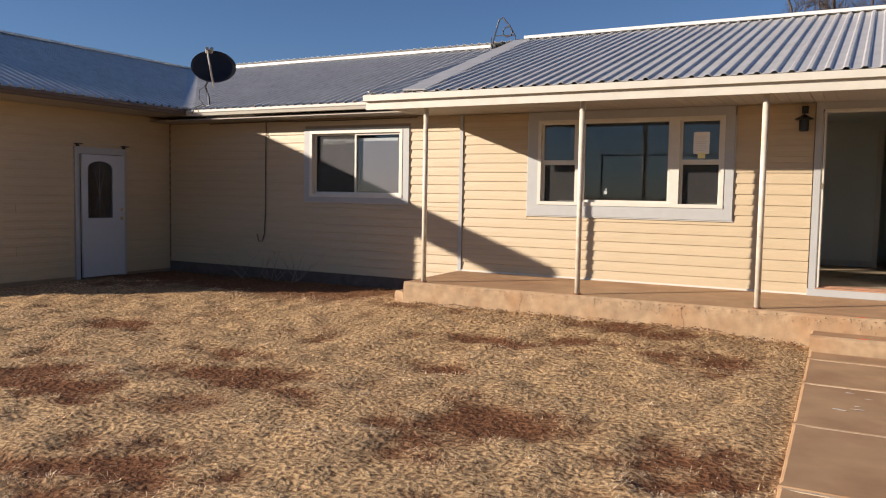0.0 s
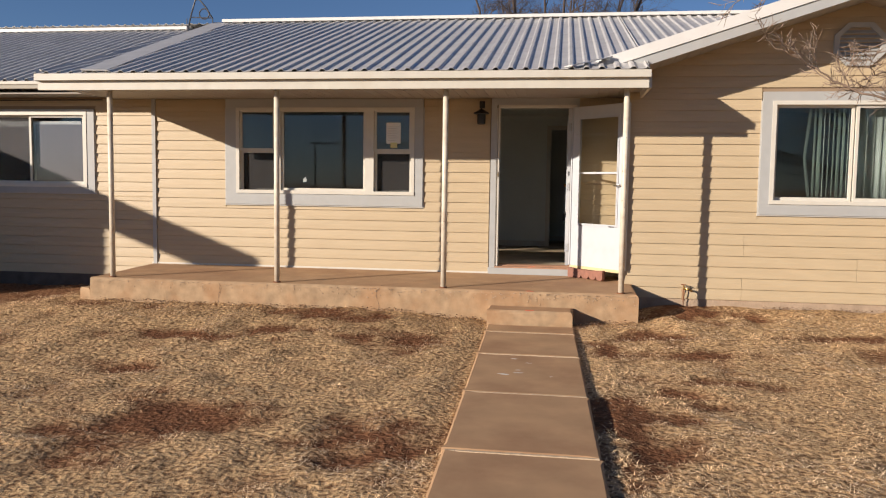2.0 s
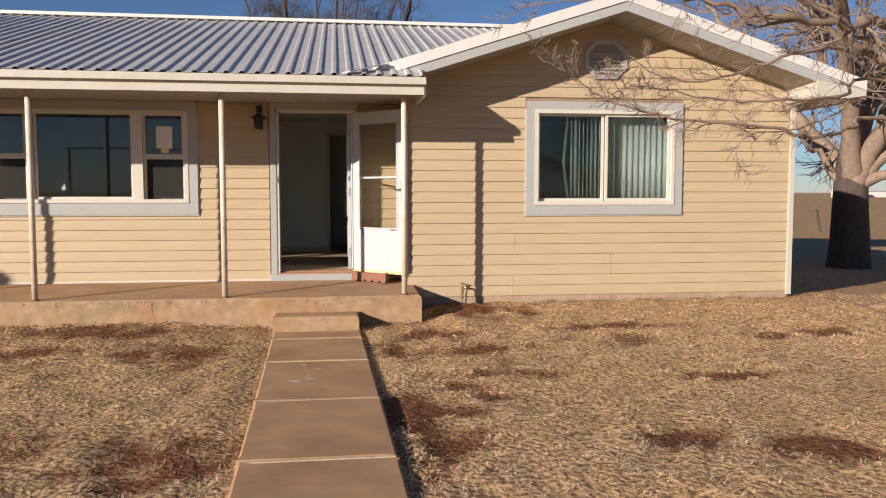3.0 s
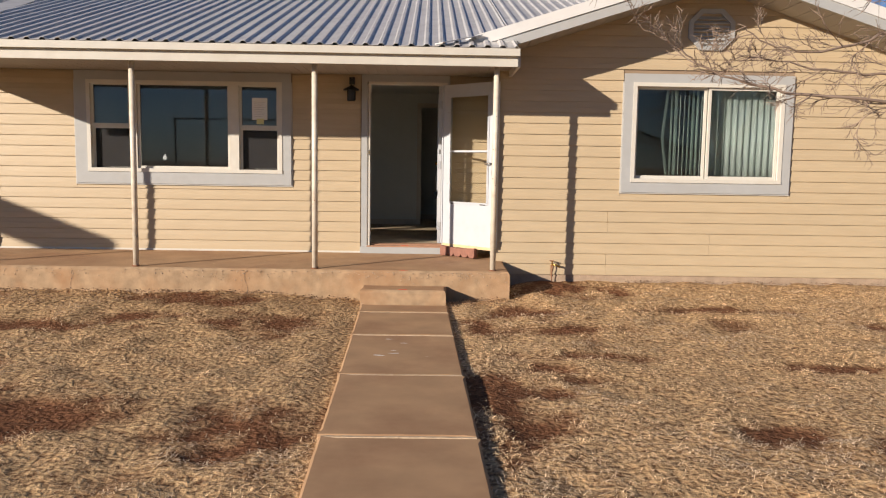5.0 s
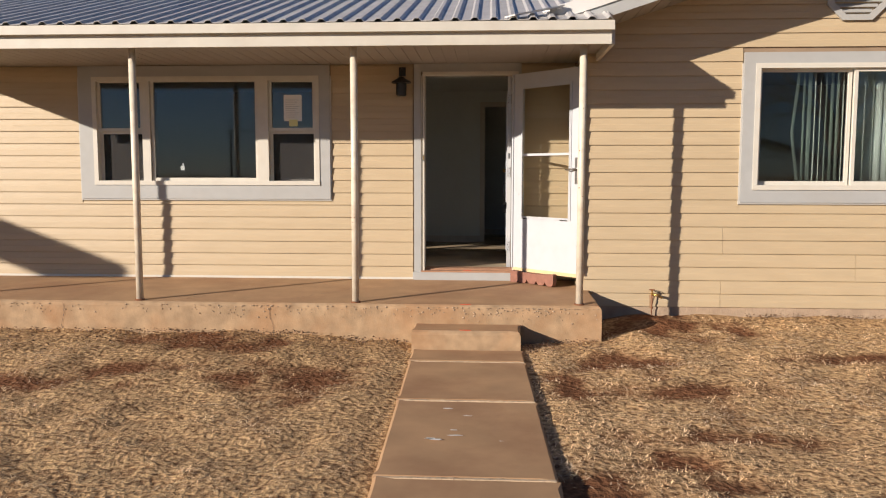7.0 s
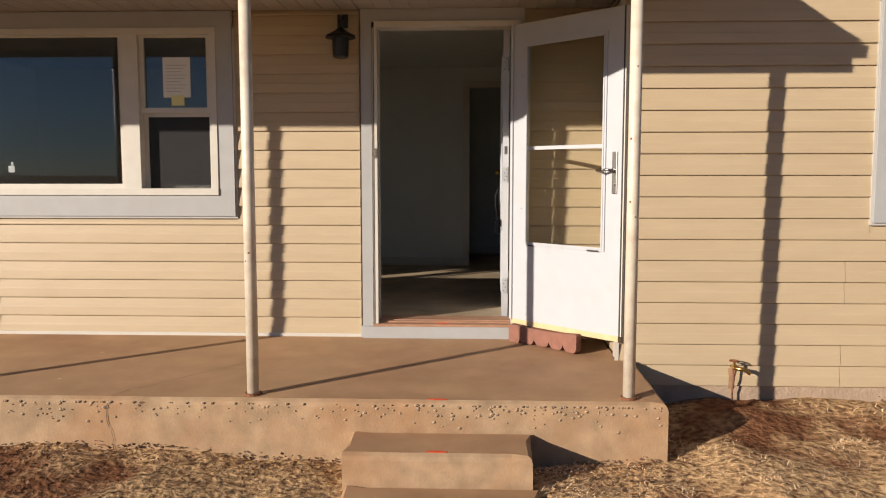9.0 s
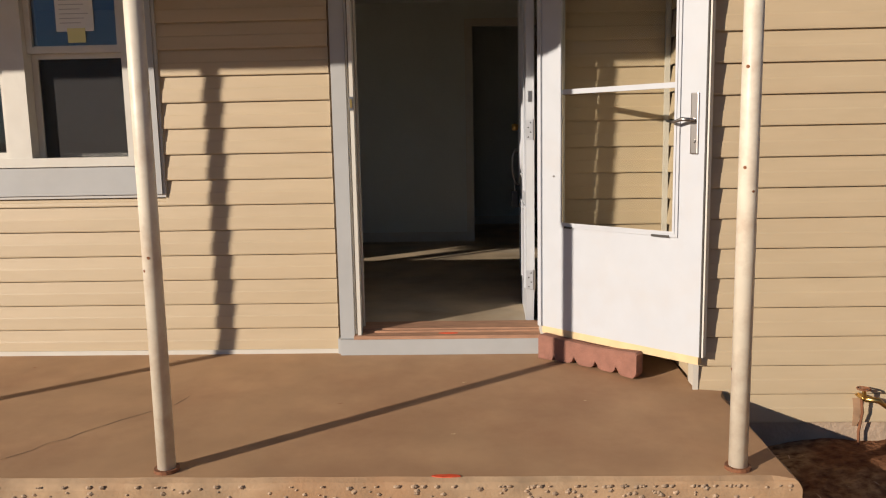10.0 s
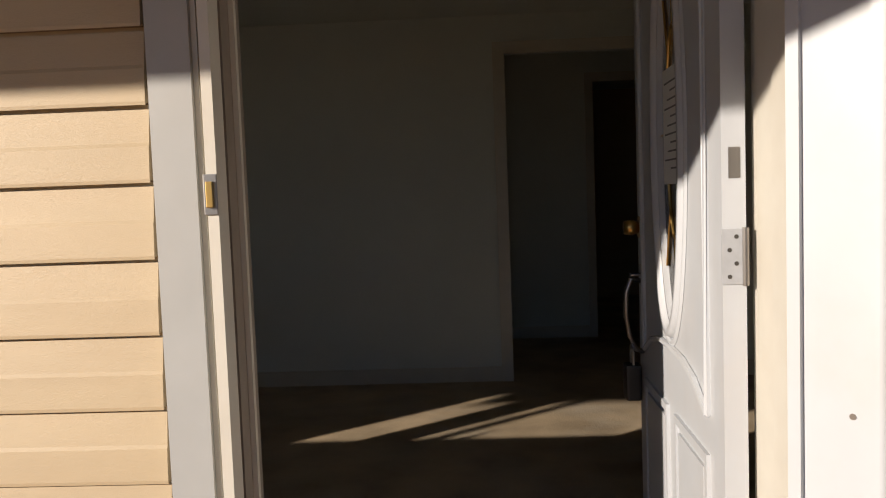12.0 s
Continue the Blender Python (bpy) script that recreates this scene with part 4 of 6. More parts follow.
part("cross_rail", bm, DOORWHITE, storm)
for z0, z1 in ((0.53, 1.135), (1.158, SH - 0.155)):
    p = part("pane", boxmesh((0.126, 0.012, z0), (SW - 0.126, 0.015, z1)), CLEAR, storm, "clear glass pane")
    p.visible_shadow = False
bm = bmesh.new()
box(bm, (SW, -0.002, 0.0), (SW + 0.007, 0.034, SH))
part("edge_seal", bm, DARKGASKET, storm, "dark rubber edge seal")
bm = bmesh.new()
box(bm, (SW + 0.007, 0.004, 0.0), (SW + 0.015, 0.03, SH))
part("edge_strip", bm, WHITE, storm)
bm = bmesh.new()
box(bm, (0.01, 0.002, -0.035), (SW - 0.005, 0.03, 0.0))
part("sweep", bm, RAWEDGE, storm, "yellowed bottom sweep")
bm = bmesh.new()
box(bm, (-0.008, -0.012, 0.0), (0.012, 0.03, SH))
part("hinge_strip", bm, DOORWHITE, storm)
for zc in (0.75, 1.62):
    part("screw", disc_bm((0.085, 0.0, zc), (0, -1, 0), 0.005, 0.002, 10), STEEL, storm)
for x0, x1 in ((0.155, 0.20), (SW - 0.235, SW - 0.15)):
    part("latch_tab", boxmesh((x0, -0.013, 0.503), (x1, -0.0085, 0.513)), DARKGASKET, storm)
handle = part("handle", boxmesh((SW - 0.062, -0.010, 0.86), (SW - 0.028, 0.0, 1.11), bevel=0.004), STEEL, storm, "brushed nickel lever handle")
bm = bmesh.new()
tube(bm, [(SW - 0.045, -0.01, 1.00), (SW - 0.045, -0.045, 1.00)], 0.009, 10)
tube(bm, [(SW - 0.045, -0.045, 1.00), (SW - 0.08, -0.05, 1.004), (SW - 0.115, -0.048, 0.992), (SW - 0.15, -0.045, 0.998)], [0.009, 0.008, 0.007, 0.005], 10)
part("lever", bm, STEEL, handle, smooth=True)
part("keyhole", disc_bm((SW - 0.045, -0.010, 0.915), (0, -1, 0), 0.009, 0.006, 14), STEEL, handle)

# ---- front door, swung inward ----
fd = thing("front_door", "white panelled front door with an oval glass standing open inward", "door", (0.955, 0.135, 0.46))
fd.rotation_euler = (0, 0, radians(90 - 1.4))
# local x runs from the hinge to the free edge, local +y is the outside face
DW, DH, DT = 0.86, 2.0, 0.042
OC, OA, OB = (0.43, 1.27), 0.135, 0.45
bm = bmesh.new()
N = 48


def door_outline(k):
    """The slab's rim point that pairs with angle number k of the oval."""
    a = 2 * math.pi * k / N
    dx, dz = math.cos(a), math.sin(a)
    best = 1e9
    for lim, comp in (((DW - OC[0]) if dx > 0 else OC[0], abs(dx)), ((DH - OC[1]) if dz > 0 else OC[1], abs(dz))):
        if comp > 1e-6:
            best = min(best, lim / comp)
    return OC[0] + dx * best, OC[1] + dz * best


rings = []
for y in (0.0, -DT):
    inner = [bm.verts.new((OC[0] + OA * math.cos(2 * math.pi * k / N), y, OC[1] + OB * math.sin(2 * math.pi * k / N))) for k in range(N)]
    outer = [bm.verts.new((*door_outline(k)[:1], y, door_outline(k)[1])) for k in range(N)]
    rings.append((inner, outer))
for k in range(N):
    j = (k + 1) % N
    (i0, o0), (i1, o1) = rings
    bm.faces.new((i0[k], i0[j], o0[j], o0[k]))
    bm.faces.new((i1[k], o1[k], o1[j], i1[j]))
    bm.faces.new((o0[k], o0[j], o1[j], o1[k]))
    bm.faces.new((i0[k], i1[k], i1[j], i0[j]))
bmesh.ops.recalc_face_normals(bm, faces=bm.faces[:])
part("slab", bm, DOORWHITE, fd, "white steel door skin")
for r_in, r_out, h in ((0.0, 0.030, 0.014), (0.034, 0.050, 0.007)):
    bm = bmesh.new()
    vs = []
    for k in range(N):
        a = 2 * math.pi * k / N
        row = []
        for rr, yy in ((r_in, 0.001), (r_in + 0.006, h), (r_out - 0.006, h), (r_out, 0.001)):
            row.append(bm.verts.new((OC[0] + (OA + rr) * math.cos(a), yy, OC[1] + (OB + rr) * math.sin(a))))
        vs.append(row)
    for k in range(N):
        for q in range(3):
            bm.faces.new((vs[k][q], vs[(k + 1) % N][q], vs[(k + 1) % N][q + 1], vs[k][q + 1]))
    part("oval_moulding", bm, DOORWHITE, fd, smooth=True)
bm = bmesh.new()
g = [bm.verts.new((OC[0] + OA * math.cos(2 * math.pi * k / N), -0.015, OC[1] + OB * math.sin(2 * math.pi * k / N))) for k in range(N)]
bm.faces.new(g)
bmesh.ops.solidify(bm, geom=bm.faces[:], thickness=0.004)
part("oval_glass", bm, GLASS, fd, "oval decorative glass")
bm = bmesh.new()
tube(bm, [(OC[0] + 0.5 * OA * math.cos(2 * math.pi * k / 24), -0.012, OC[1] + 0.55 * OB * math.sin(2 * math.pi * k / 24)) for k in range(25)], 0.004, 6, cap=False)
for a in range(8):
    an = math.pi * a / 4
    tube(bm, [(OC[0] + 0.5 * OA * math.cos(an), -0.012, OC[1] + 0.55 * OB * math.sin(an)), (OC[0] + OA * math.cos(an), -0.012, OC[1] + OB * math.sin(an))], 0.003, 6, cap=False)
part("glass_caming", bm, BRASS, fd)


def raised_panel(x0, x1, z0, z1):
    bm = bmesh.new()
    frame_boxes(bm, x0, x1, z0, z1, 0.018, -0.001, 0.008)
    bm2 = bm
    box(bm2, (x0 + 0.035, -0.001, z0 + 0.035), (x1 - 0.035, 0.006, z1 - 0.035))
    part("panel", bm2, DOORWHITE, fd)


raised_panel(0.10, 0.39, 0.18, 0.62)
raised_panel(0.47, 0.76, 0.18, 0.62)
bm = bmesh.new()
tube(bm, [(0.10, 0.004, 0.70), (0.20, 0.004, 0.745), (0.30, 0.004, 0.765), (0.43, 0.004, 0.77), (0.56, 0.004, 0.765), (0.66, 0.004, 0.745), (0.76, 0.004, 0.70)], 0.008, 6)
tube(bm, [(0.10, 0.004, 0.70), (0.10, 0.004, 1.83), (0.76, 0.004, 1.83), (0.76, 0.004, 0.70)], 0.008, 6)
part("border_moulding", bm, DOORWHITE, fd)
for zc in (0.19, 0.965, 1.72):
    h = part("hinge", boxmesh((-0.0025, -0.036, zc), (0.0, 0.002, zc + 0.10), bevel=0.0008), GALV, fd, "galvanised butt hinge")
    bm = bmesh.new()
    tube(bm, [(-0.004, -0.040, zc - 0.002), (-0.004, -0.040, zc + 0.102)], 0.006, 10)
    part("barrel", bm, STEEL, h)
    for i in range(4):
        part("screw", disc_bm((-0.0025, -0.012 - 0.012 * (i % 2), zc + 0.014 + 0.024 * i), (-1, 0, 0), 0.004, 0.001, 10), DARKGASKET, h)
bm = disc_bm((DW - 0.065, 0, 1.035), (0, 1, 0), 0.030, 0.010, 20)
dead = part("deadbolt", bm, BRASS, fd, "brass deadbolt")
bm = bmesh.new()
tube(bm, [(DW - 0.065, 0.010, 1.035), (DW - 0.065, 0.03, 1.035), (DW - 0.065, 0.05, 1.035)], [0.016, 0.022, 0.018], 16)
part("cylinder", bm, BRASS, dead, smooth=True)
pull = part("pull_handle", boxmesh((DW - 0.085, 0.0, 0.845), (DW - 0.045, 0.006, 0.93), bevel=0.003), STEEL, fd, "dull grip handle with a thumb latch")
bm = bmesh.new()
tube(bm, [(DW - 0.065, 0.006, 0.885), (DW - 0.065, 0.034, 0.89), (DW - 0.065, 0.048, 0.85), (DW - 0.065, 0.050, 0.79), (DW - 0.065, 0.040, 0.73), (DW - 0.065, 0.02, 0.69), (DW - 0.065, 0.0, 0.685)], 0.0075, 10)
part("grip", bm, STEEL, pull, smooth=True)
part("thumb_latch", boxmesh((DW - 0.08, 0.006, 0.90), (DW - 0.05, 0.035, 0.906), bevel=0.002), STEEL, pull)
lock = thing("lockbox", "black key lockbox hanging from the front door handle", "lockbox", fd.matrix_basis @ Vector((DW - 0.065, 0.034, 0.55)))
part("body", boxmesh((-0.022, -0.03, 0), (0.022, 0.03, 0.10), bevel=0.008), BLACK, lock)
bm = bmesh.new()
tube(bm, [(0, -0.018, 0.095), (0, -0.018, 0.14), (0, -0.008, 0.155), (0, 0.008, 0.155), (0, 0.018, 0.14), (0, 0.018, 0.095)], 0.004, 8)
part("shackle", bm, STEEL, lock)
fm = Matrix.Translation(fd.location) @ fd.rotation_euler.to_matrix().to_4x4()
dn = thing("door_notice", "white printed notice taped inside the oval door glass", "paper")
dn.matrix_basis = fm @ Matrix.Translation((0.335, -0.009, 1.15))
part("sheet", boxmesh((0.0, 0, 0), (0.19, 0.0012, 0.27)), PAPER, dn)
bm = bmesh.new()
for i in range(11):
    box(bm, (0.015, 0.0012, 0.235 - 0.02 * i), (0.17 - 0.03 * (i * 5 % 3), 0.0018, 0.239 - 0.02 * i))
part("print", bm, material("dark print", (0.2, 0.2, 0.2), 0.8), dn)
lbl = thing("door_label", "silver sticker on the door edge above the hinge", "sticker")
lbl.matrix_basis = fm @ Matrix.Translation((-0.0015, -0.020, 1.125))
part("sheet", boxmesh((0, -0.012, 0.03), (0.0012, 0.008, 0.085)), STEEL, lbl)

# ---- door of the left wing ----
sd = thing("side_door", "white side door with a dark arched glass and brass knob", "door", (WX + 0.045, LDOOR[0], 0.03))
sd.rotation_euler = (0, 0, radians(90))
bm = bmesh.new()
w = LDOOR[1] - LDOOR[0]
arch = []
ax0, ax1, az0, az1 = 0.095, 0.565, 0.94, 1.73
cx = (ax0 + ax1) / 2
hole = [(ax0, az0), (ax1, az0)] + [(cx + (ax1 - cx) * math.cos(math.pi * k / 10), az1 + 0.12 * math.sin(math.pi * k / 10)) for k in range(11)]
box(bm, (0, -0.04, 0), (w, 0.0, az0))
box(bm, (0, -0.04, az1 + 0.121), (w, 0.0, 1.95))
box(bm, (0, -0.04, az0), (ax0, 0.0, az1 + 0.121))
box(bm, (ax1, -0.04, az0), (w, 0.0, az1 + 0.121))
topz = az1 + 0.121
for a, b in zip(hole[2:], hole[3:]):
    prism(bm, [(a[0], -0.04, a[1]), (b[0], -0.04, b[1]), (b[0], -0.04, topz), (a[0], -0.04, topz)], (0, 0.04, 0))
bmesh.ops.scale(bm, vec=(1, -1, 1), verts=bm.verts[:])
bmesh.ops.recalc_face_normals(bm, faces=bm.faces[:])
part("slab", bm, DOORWHITE, sd, "white painted door slab")
bm = bmesh.new()
prism(bm, [(p[0], 0.02, p[1]) for p in hole], (0, 0.004, 0))
part("arched_glass", bm, GLASS, sd, "dark arched glass")
bm = bmesh.new()
for q in (0.30, 0.70):
    tube(bm, [(ax0 + (ax1 - ax0) * q, 0.018, az0 + 0.1), (cx, 0.018, az0 + 0.36), (ax0 + (ax1 - ax0) * q, 0.018, az1)], 0.006, 6)
tube(bm, [(cx, 0.018, az0), (cx, 0.018, az1 + 0.1)], 0.006, 6)
part("glass_caming", bm, STEEL, sd)
bm = bmesh.new()
for a, b in zip(hole, hole[1:] + hole[:1]):
    tube(bm, [(a[0], 0.0, a[1]), (b[0], 0.0, b[1])], 0.009, 6)
part("arch_moulding", bm, DOORWHITE, sd)
sd.rotation_euler = (0, 0, radians(90))
for o in sd.children:
    o.matrix_basis = Matrix.Diagonal((1, -1, 1, 1)) @ o.matrix_basis
for zc, rr in ((0.93, 0.03), (1.07, 0.025)):
    bm = bmesh.new()
    tube(bm, [(w - 0.06, 0.0, zc), (w - 0.06, -0.02, zc), (w - 0.06, -0.05, zc), (w - 0.06, -0.06, zc)], [rr, rr * 0.5, rr, rr * 0.6], 14)
    part("knob" if zc < 1 else "deadbolt", bm, BRASS, sd, smooth=True)
bm = bmesh.new()
y0, y1 = LDOOR[0], LDOOR[1]
box(bm, (WX - 0.018, y0 - 0.085, -0.02), (WX + 0.025, y0 - 0.005, 2.10))
box(bm, (WX - 0.018, y1 + 0.005, -0.02), (WX + 0.025, y1 + 0.085, 2.10))
box(bm, (WX - 0.018, y0 - 0.005, 1.99), (WX + 0.025, y1 + 0.005, 2.10))
part("trim_side_door", bm, GREYTRIM, kind="structure")
for yy in (y0 - 0.04, y1 + 0.04):
    br = thing("bracket", "small black metal bracket at the top of the door trim", "bracket", (WX + 0.025, yy, 2.10), "brackets over the side door")
    part("plate", boxmesh((0.0, -0.03, 0.0), (0.008, 0.03, 0.045)), BLACK, br)
    part("hook", boxmesh((0.008, -0.06, 0.03), (0.10, 0.03, 0.045)), BLACK, br)

# ---- lantern ----
lan = thing("porch_lantern", "black metal lantern hanging beside the front door", "lamp", (-0.125, -0.11, 2.24))
bm = bmesh.new()
tube(bm, [(0, 0, 0.0), (0, 0, 0.01), (0, 0, 0.13)], [0.040, 0.052, 0.055], 16)
part("body", bm, BLACK, lan, "black lantern body")
bm = bmesh.new()
tube(bm, [(0, 0, 0.13), (0, 0, 0.145), (0, 0, 0.175), (0, 0, 0.19)], [0.10, 0.095, 0.04, 0.02], 20)
part("hood", bm, BLACK, lan)
bm = bmesh.new()
tube(bm, [(0, 0, 0.19), (0, 0, 0.27), (0, 0.06, 0.285), (0, 0.095, 0.27)], 0.009, 8)
part("arm", bm, BLACK, lan)
part("wall_plate", boxmesh((-0.035, 0.09, 0.21), (0.035, 0.108, 0.30), bevel=0.004), BLACK, lan)

# ---- scalloped edging brick at the storm door's foot ----
eb = thing("edging_brick", "red scalloped edging brick holding the storm door open", "brick", (1.03, -0.095, PORCH_Z - 0.003))
eb.rotation_euler = (0, 0, radians(-42))
bm = bmesh.new()
L = 0.545
cols = []
for k in range(61):
    x = L * k / 60
    top = 0.126 - 0.018 * math.sin(math.pi * x / L)
    end = min(x, L - x)
    top -= 0.010 * max(0.0, 1 - end / 0.012) ** 2
    u = ((x - 0.075) / 0.118) % 1.0
    low = 0.040 * abs(2 * abs(u - 0.5)) ** 5 if 0.075 < x < 0.475 else 0.0
    if L - x < 0.03:
        low = 0.028 * (1 - (L - x) / 0.03) ** 2
    y = 0.030 * math.sin(math.pi * x / L)
    cols.append([bm.verts.new(p) for p in ((x, y - 0.053, low + 0.003), (x, y - 0.055, low + 0.010), (x, y - 0.055, top - 0.006), (x, y - 0.049, top), (x, y - 0.004, top), (x, y, top - 0.006), (x, y, low))])
for a, b in zip(cols, cols[1:]):
    for q in range(7):
        bm.faces.new((a[q], b[q], b[(q + 1) % 7], a[(q + 1) % 7]))
bm.faces.new(cols[0])
bm.faces.new(cols[-1][::-1])
bmesh.ops.recalc_face_normals(bm, faces=bm.faces[:])
part("body", bm, BRICKRED, eb, "red brown fired clay")

# ---- outdoor tap ----
tap = thing("outdoor_tap", "old brass outdoor tap on the wing wall above a rust stain", "tap", (2.33, WINGY, 0.315))
bm = bmesh.new()
tube(bm, [(0, 0.02, 0), (0, -0.06, 0)], 0.011, 10)
tube(bm, [(0, -0.06, 0.0), (0.05, -0.07, -0.004), (0.085, -0.075, -0.03)], [0.014, 0.012, 0.011], 10)
part("spout", bm, BRASS, tap, smooth=True)
bm = bmesh.new()
tube(bm, [(0, -0.06, 0), (-0.01, -0.065, 0.045)], 0.008, 8)
part("stem", bm, BRASS, tap)
bm = bmesh.new()
tube(bm, [(-0.01 + 0.026 * math.cos(2 * math.pi * k / 12), -0.065 + 0.026 * math.sin(2 * math.pi * k / 12), 0.047) for k in range(13)], 0.004, 6, cap=False)
tube(bm, [(-0.036, -0.065, 0.047), (0.016, -0.065, 0.047)], 0.003, 6)
part("wheel", bm, material_rust, tap)
bm = bmesh.new()
prism(bm, [(2.305, WINGY - 0.0035, 0.30), (2.35, WINGY - 0.0035, 0.30), (2.345, WINGY - 0.0035, 0.24), (2.33, WINGY - 0.0035, 0.175), (2.31, WINGY - 0.0035, 0.175), (2.312, WINGY - 0.0035, 0.25)], (0, 0.002, 0))
part("trim_rust_stain", bm, material("rust streak", (0.34, 0.21, 0.12), 0.85, spread=0.3, scale=20), kind="structure")
bm = bmesh.new()
tube(bm, [(2.32, WINGY - 0.05, 0.31), (2.33, WINGY - 0.045, 0.25), (2.325, WINGY - 0.03, 0.16), (2.33, WINGY - 0.03, 0.04)], 0.006, 6)
pipe = tagged(part("pipe", bm, material_rust), "rusty water pipe rising from the ground to the tap", "pipe")

# ---- gable vent ----
gv = thing("gable_vent", "grey octagonal louvred vent high in the gable", "vent", (4.11, WINGY, 3.09))
hw, hh, ch = 0.27, 0.235, 0.14
octo = [(-hw, -hh + ch), (-hw + ch, -hh), (hw - ch, -hh), (hw, -hh + ch), (hw, hh - ch), (hw - ch, hh), (-hw + ch, hh), (-hw, hh - ch)]
bm = bmesh.new()
inn = [(x * 0.80, z * 0.78) for x, z in octo]
ra = [bm.verts.new((x, -0.03, z)) for x, z in octo]
rb = [bm.verts.new((x, -0.03, z)) for x, z in inn]
rc = [bm.verts.new((x, 0.0, z)) for x, z in octo]
rd = [bm.verts.new((x, 0.01, z)) for x, z in inn]
for k in range(8):
    j = (k + 1) % 8
    bm.faces.new((ra[k], ra[j], rb[j], rb[k]))
    bm.faces.new((rc[k], rc[j], ra[j], ra[k]))
    bm.faces.new((rb[k], rb[j], rd[j], rd[k]))
part("frame", bm, GREYTRIM, gv, "grey octagonal frame")
for i in range(7):
    z = -0.155 + 0.047 * i
    half = hw * 0.8 - max(0, abs(z) - (hh - ch) * 0.78) * 1.0
    bm = bmesh.new()
    prism(bm, [(-half, -0.024, z - 0.012), (-half, 0.004, z + 0.022), (-half, 0.006, z + 0.028), (-half, -0.026, z - 0.006)], (2 * half, 0, 0))
    part("slat", bm, GREYTRIM, gv)

# ---- satellite dish ----
dish = thing("satellite_dish", "dark grey satellite dish on a bent mast on the metal roof", "satellite dish", (-9.17, -0.28, 2.84))
dn_ = Vector((0.62, -0.62, 0.42)).normalized()
qx = dn_.orthogonal().normalized()
right = Vector((dn_.y, -dn_.x, 0)).normalized() * -1
upv = right.cross(dn_) * (1 if right.cross(dn_).z > 0 else -1)
cen = Vector((0.10, 0.0, 0.63))
bm = bmesh.new()
rings = []
for r in range(7):
    q = r / 6
    rings.append([bm.verts.new(cen + right * (0.36 * q * math.cos(2 * math.pi * k / 32)) + upv * (0.31 * q * math.sin(2 * math.pi * k / 32)) + dn_ * (0.06 * q * q - 0.03)) for k in range(32)] if r else [bm.verts.new(cen - dn_ * 0.03)])
for k in range(32):
    bm.faces.new((rings[0][0], rings[1][k], rings[1][(k + 1) % 32]))
    for a, b in zip(rings[1:], rings[2:]):
        bm.faces.new((a[k], b[k], b[(k + 1) % 32], a[(k + 1) % 32]))
bmesh.ops.solidify(bm, geom=bm.faces[:], thickness=0.008)
part("reflector", bm, DARKDISH, dish, "dark grey oval reflector", smooth=True)
bm = bmesh.new()
tube(bm, [(0, 0, 0.0), (-0.03, 0.02, 0.15), (-0.12, 0.03, 0.34), tuple(cen - dn_ * 0.06)], 0.019, 10)
part("mast", bm, DARKDISH, dish)
bm = bmesh.new()
foot = cen - upv * 0.31
tip = cen - right * 0.10 + dn_ * 0.34 + upv * 0.10
tube(bm, [foot - upv * 0.05, foot + dn_ * 0.20 - right * 0.03, foot + dn_ * 0.36 + upv * 0.1 - right * 0.06, tip], 0.015, 8)
arm = part("feed_arm", bm, SOFFIT, dish, "pale feed arm")
bm = bmesh.new()
tube(bm, [tip + dn_ * 0.04, tip - dn_ * 0.06], [0.03, 0.035], 12)
tube(bm, [tip + dn_ * 0.04 + right * 0.07, tip - dn_ * 0.06 + right * 0.06], [0.028, 0.03], 12)
part("receiver", bm, SOFFIT, arm)
part("base", boxmesh((-0.10, -0.07, -0.01), (0.10, 0.07, 0.012)), DARKDISH, dish)
bm = bmesh.new()
tube(bm, [(-0.12, 0.03, 0.34), (-0.22, 0.0, 0.28), (-0.20, -0.03, 0.12), (-0.08, -0.05, 0.03), (-0.05, -0.12, 0.01), (-0.02, -0.30, -0.06), (-0.04, -0.34, -0.15)], 0.007, 6)
part("cable", bm, CABLE, dish)

# ---- roof frame behind the ridge ----
ant = thing("antenna_mount", "blue black tubular antenna mount standing on the roof ridge", "antenna mount", (-5.65, 3.3, 4.10))
bm = bmesh.new()
tube(bm, [(-0.06, 0, 0), (0.02, 0, 0.30), (0.10, 0, 0.55), (0.17, 0, 0.57)], 0.014, 8)
tube(bm, [(0.17, 0, 0.57), (0.30, 0, 0.42), (0.42, 0, 0.22)], 0.014, 8)
tube(bm, [(0.02, 0, 0.26), (0.38, 0, 0.24)], 0.010, 8)
part("frame", bm, DARKDISH, ant)
bm = bmesh.new()
tube(bm, [(0.27 + 0.09 * math.cos(2 * math.pi * k / 16), -0.01, 0.31 + 0.09 * math.sin(2 * math.pi * k / 16)) for k in range(17)], 0.011, 8, cap=False)
part("ring", bm, DARKDISH, ant)
for fx in (-0.06, 0.42):
    bm = bmesh.new()
    tube(bm, [(fx, 0, 0.0 if fx < 0 else -0.02), (fx, 0, 0.24)], 0.008, 6)
    part("leg", bm, DARKDISH, ant)

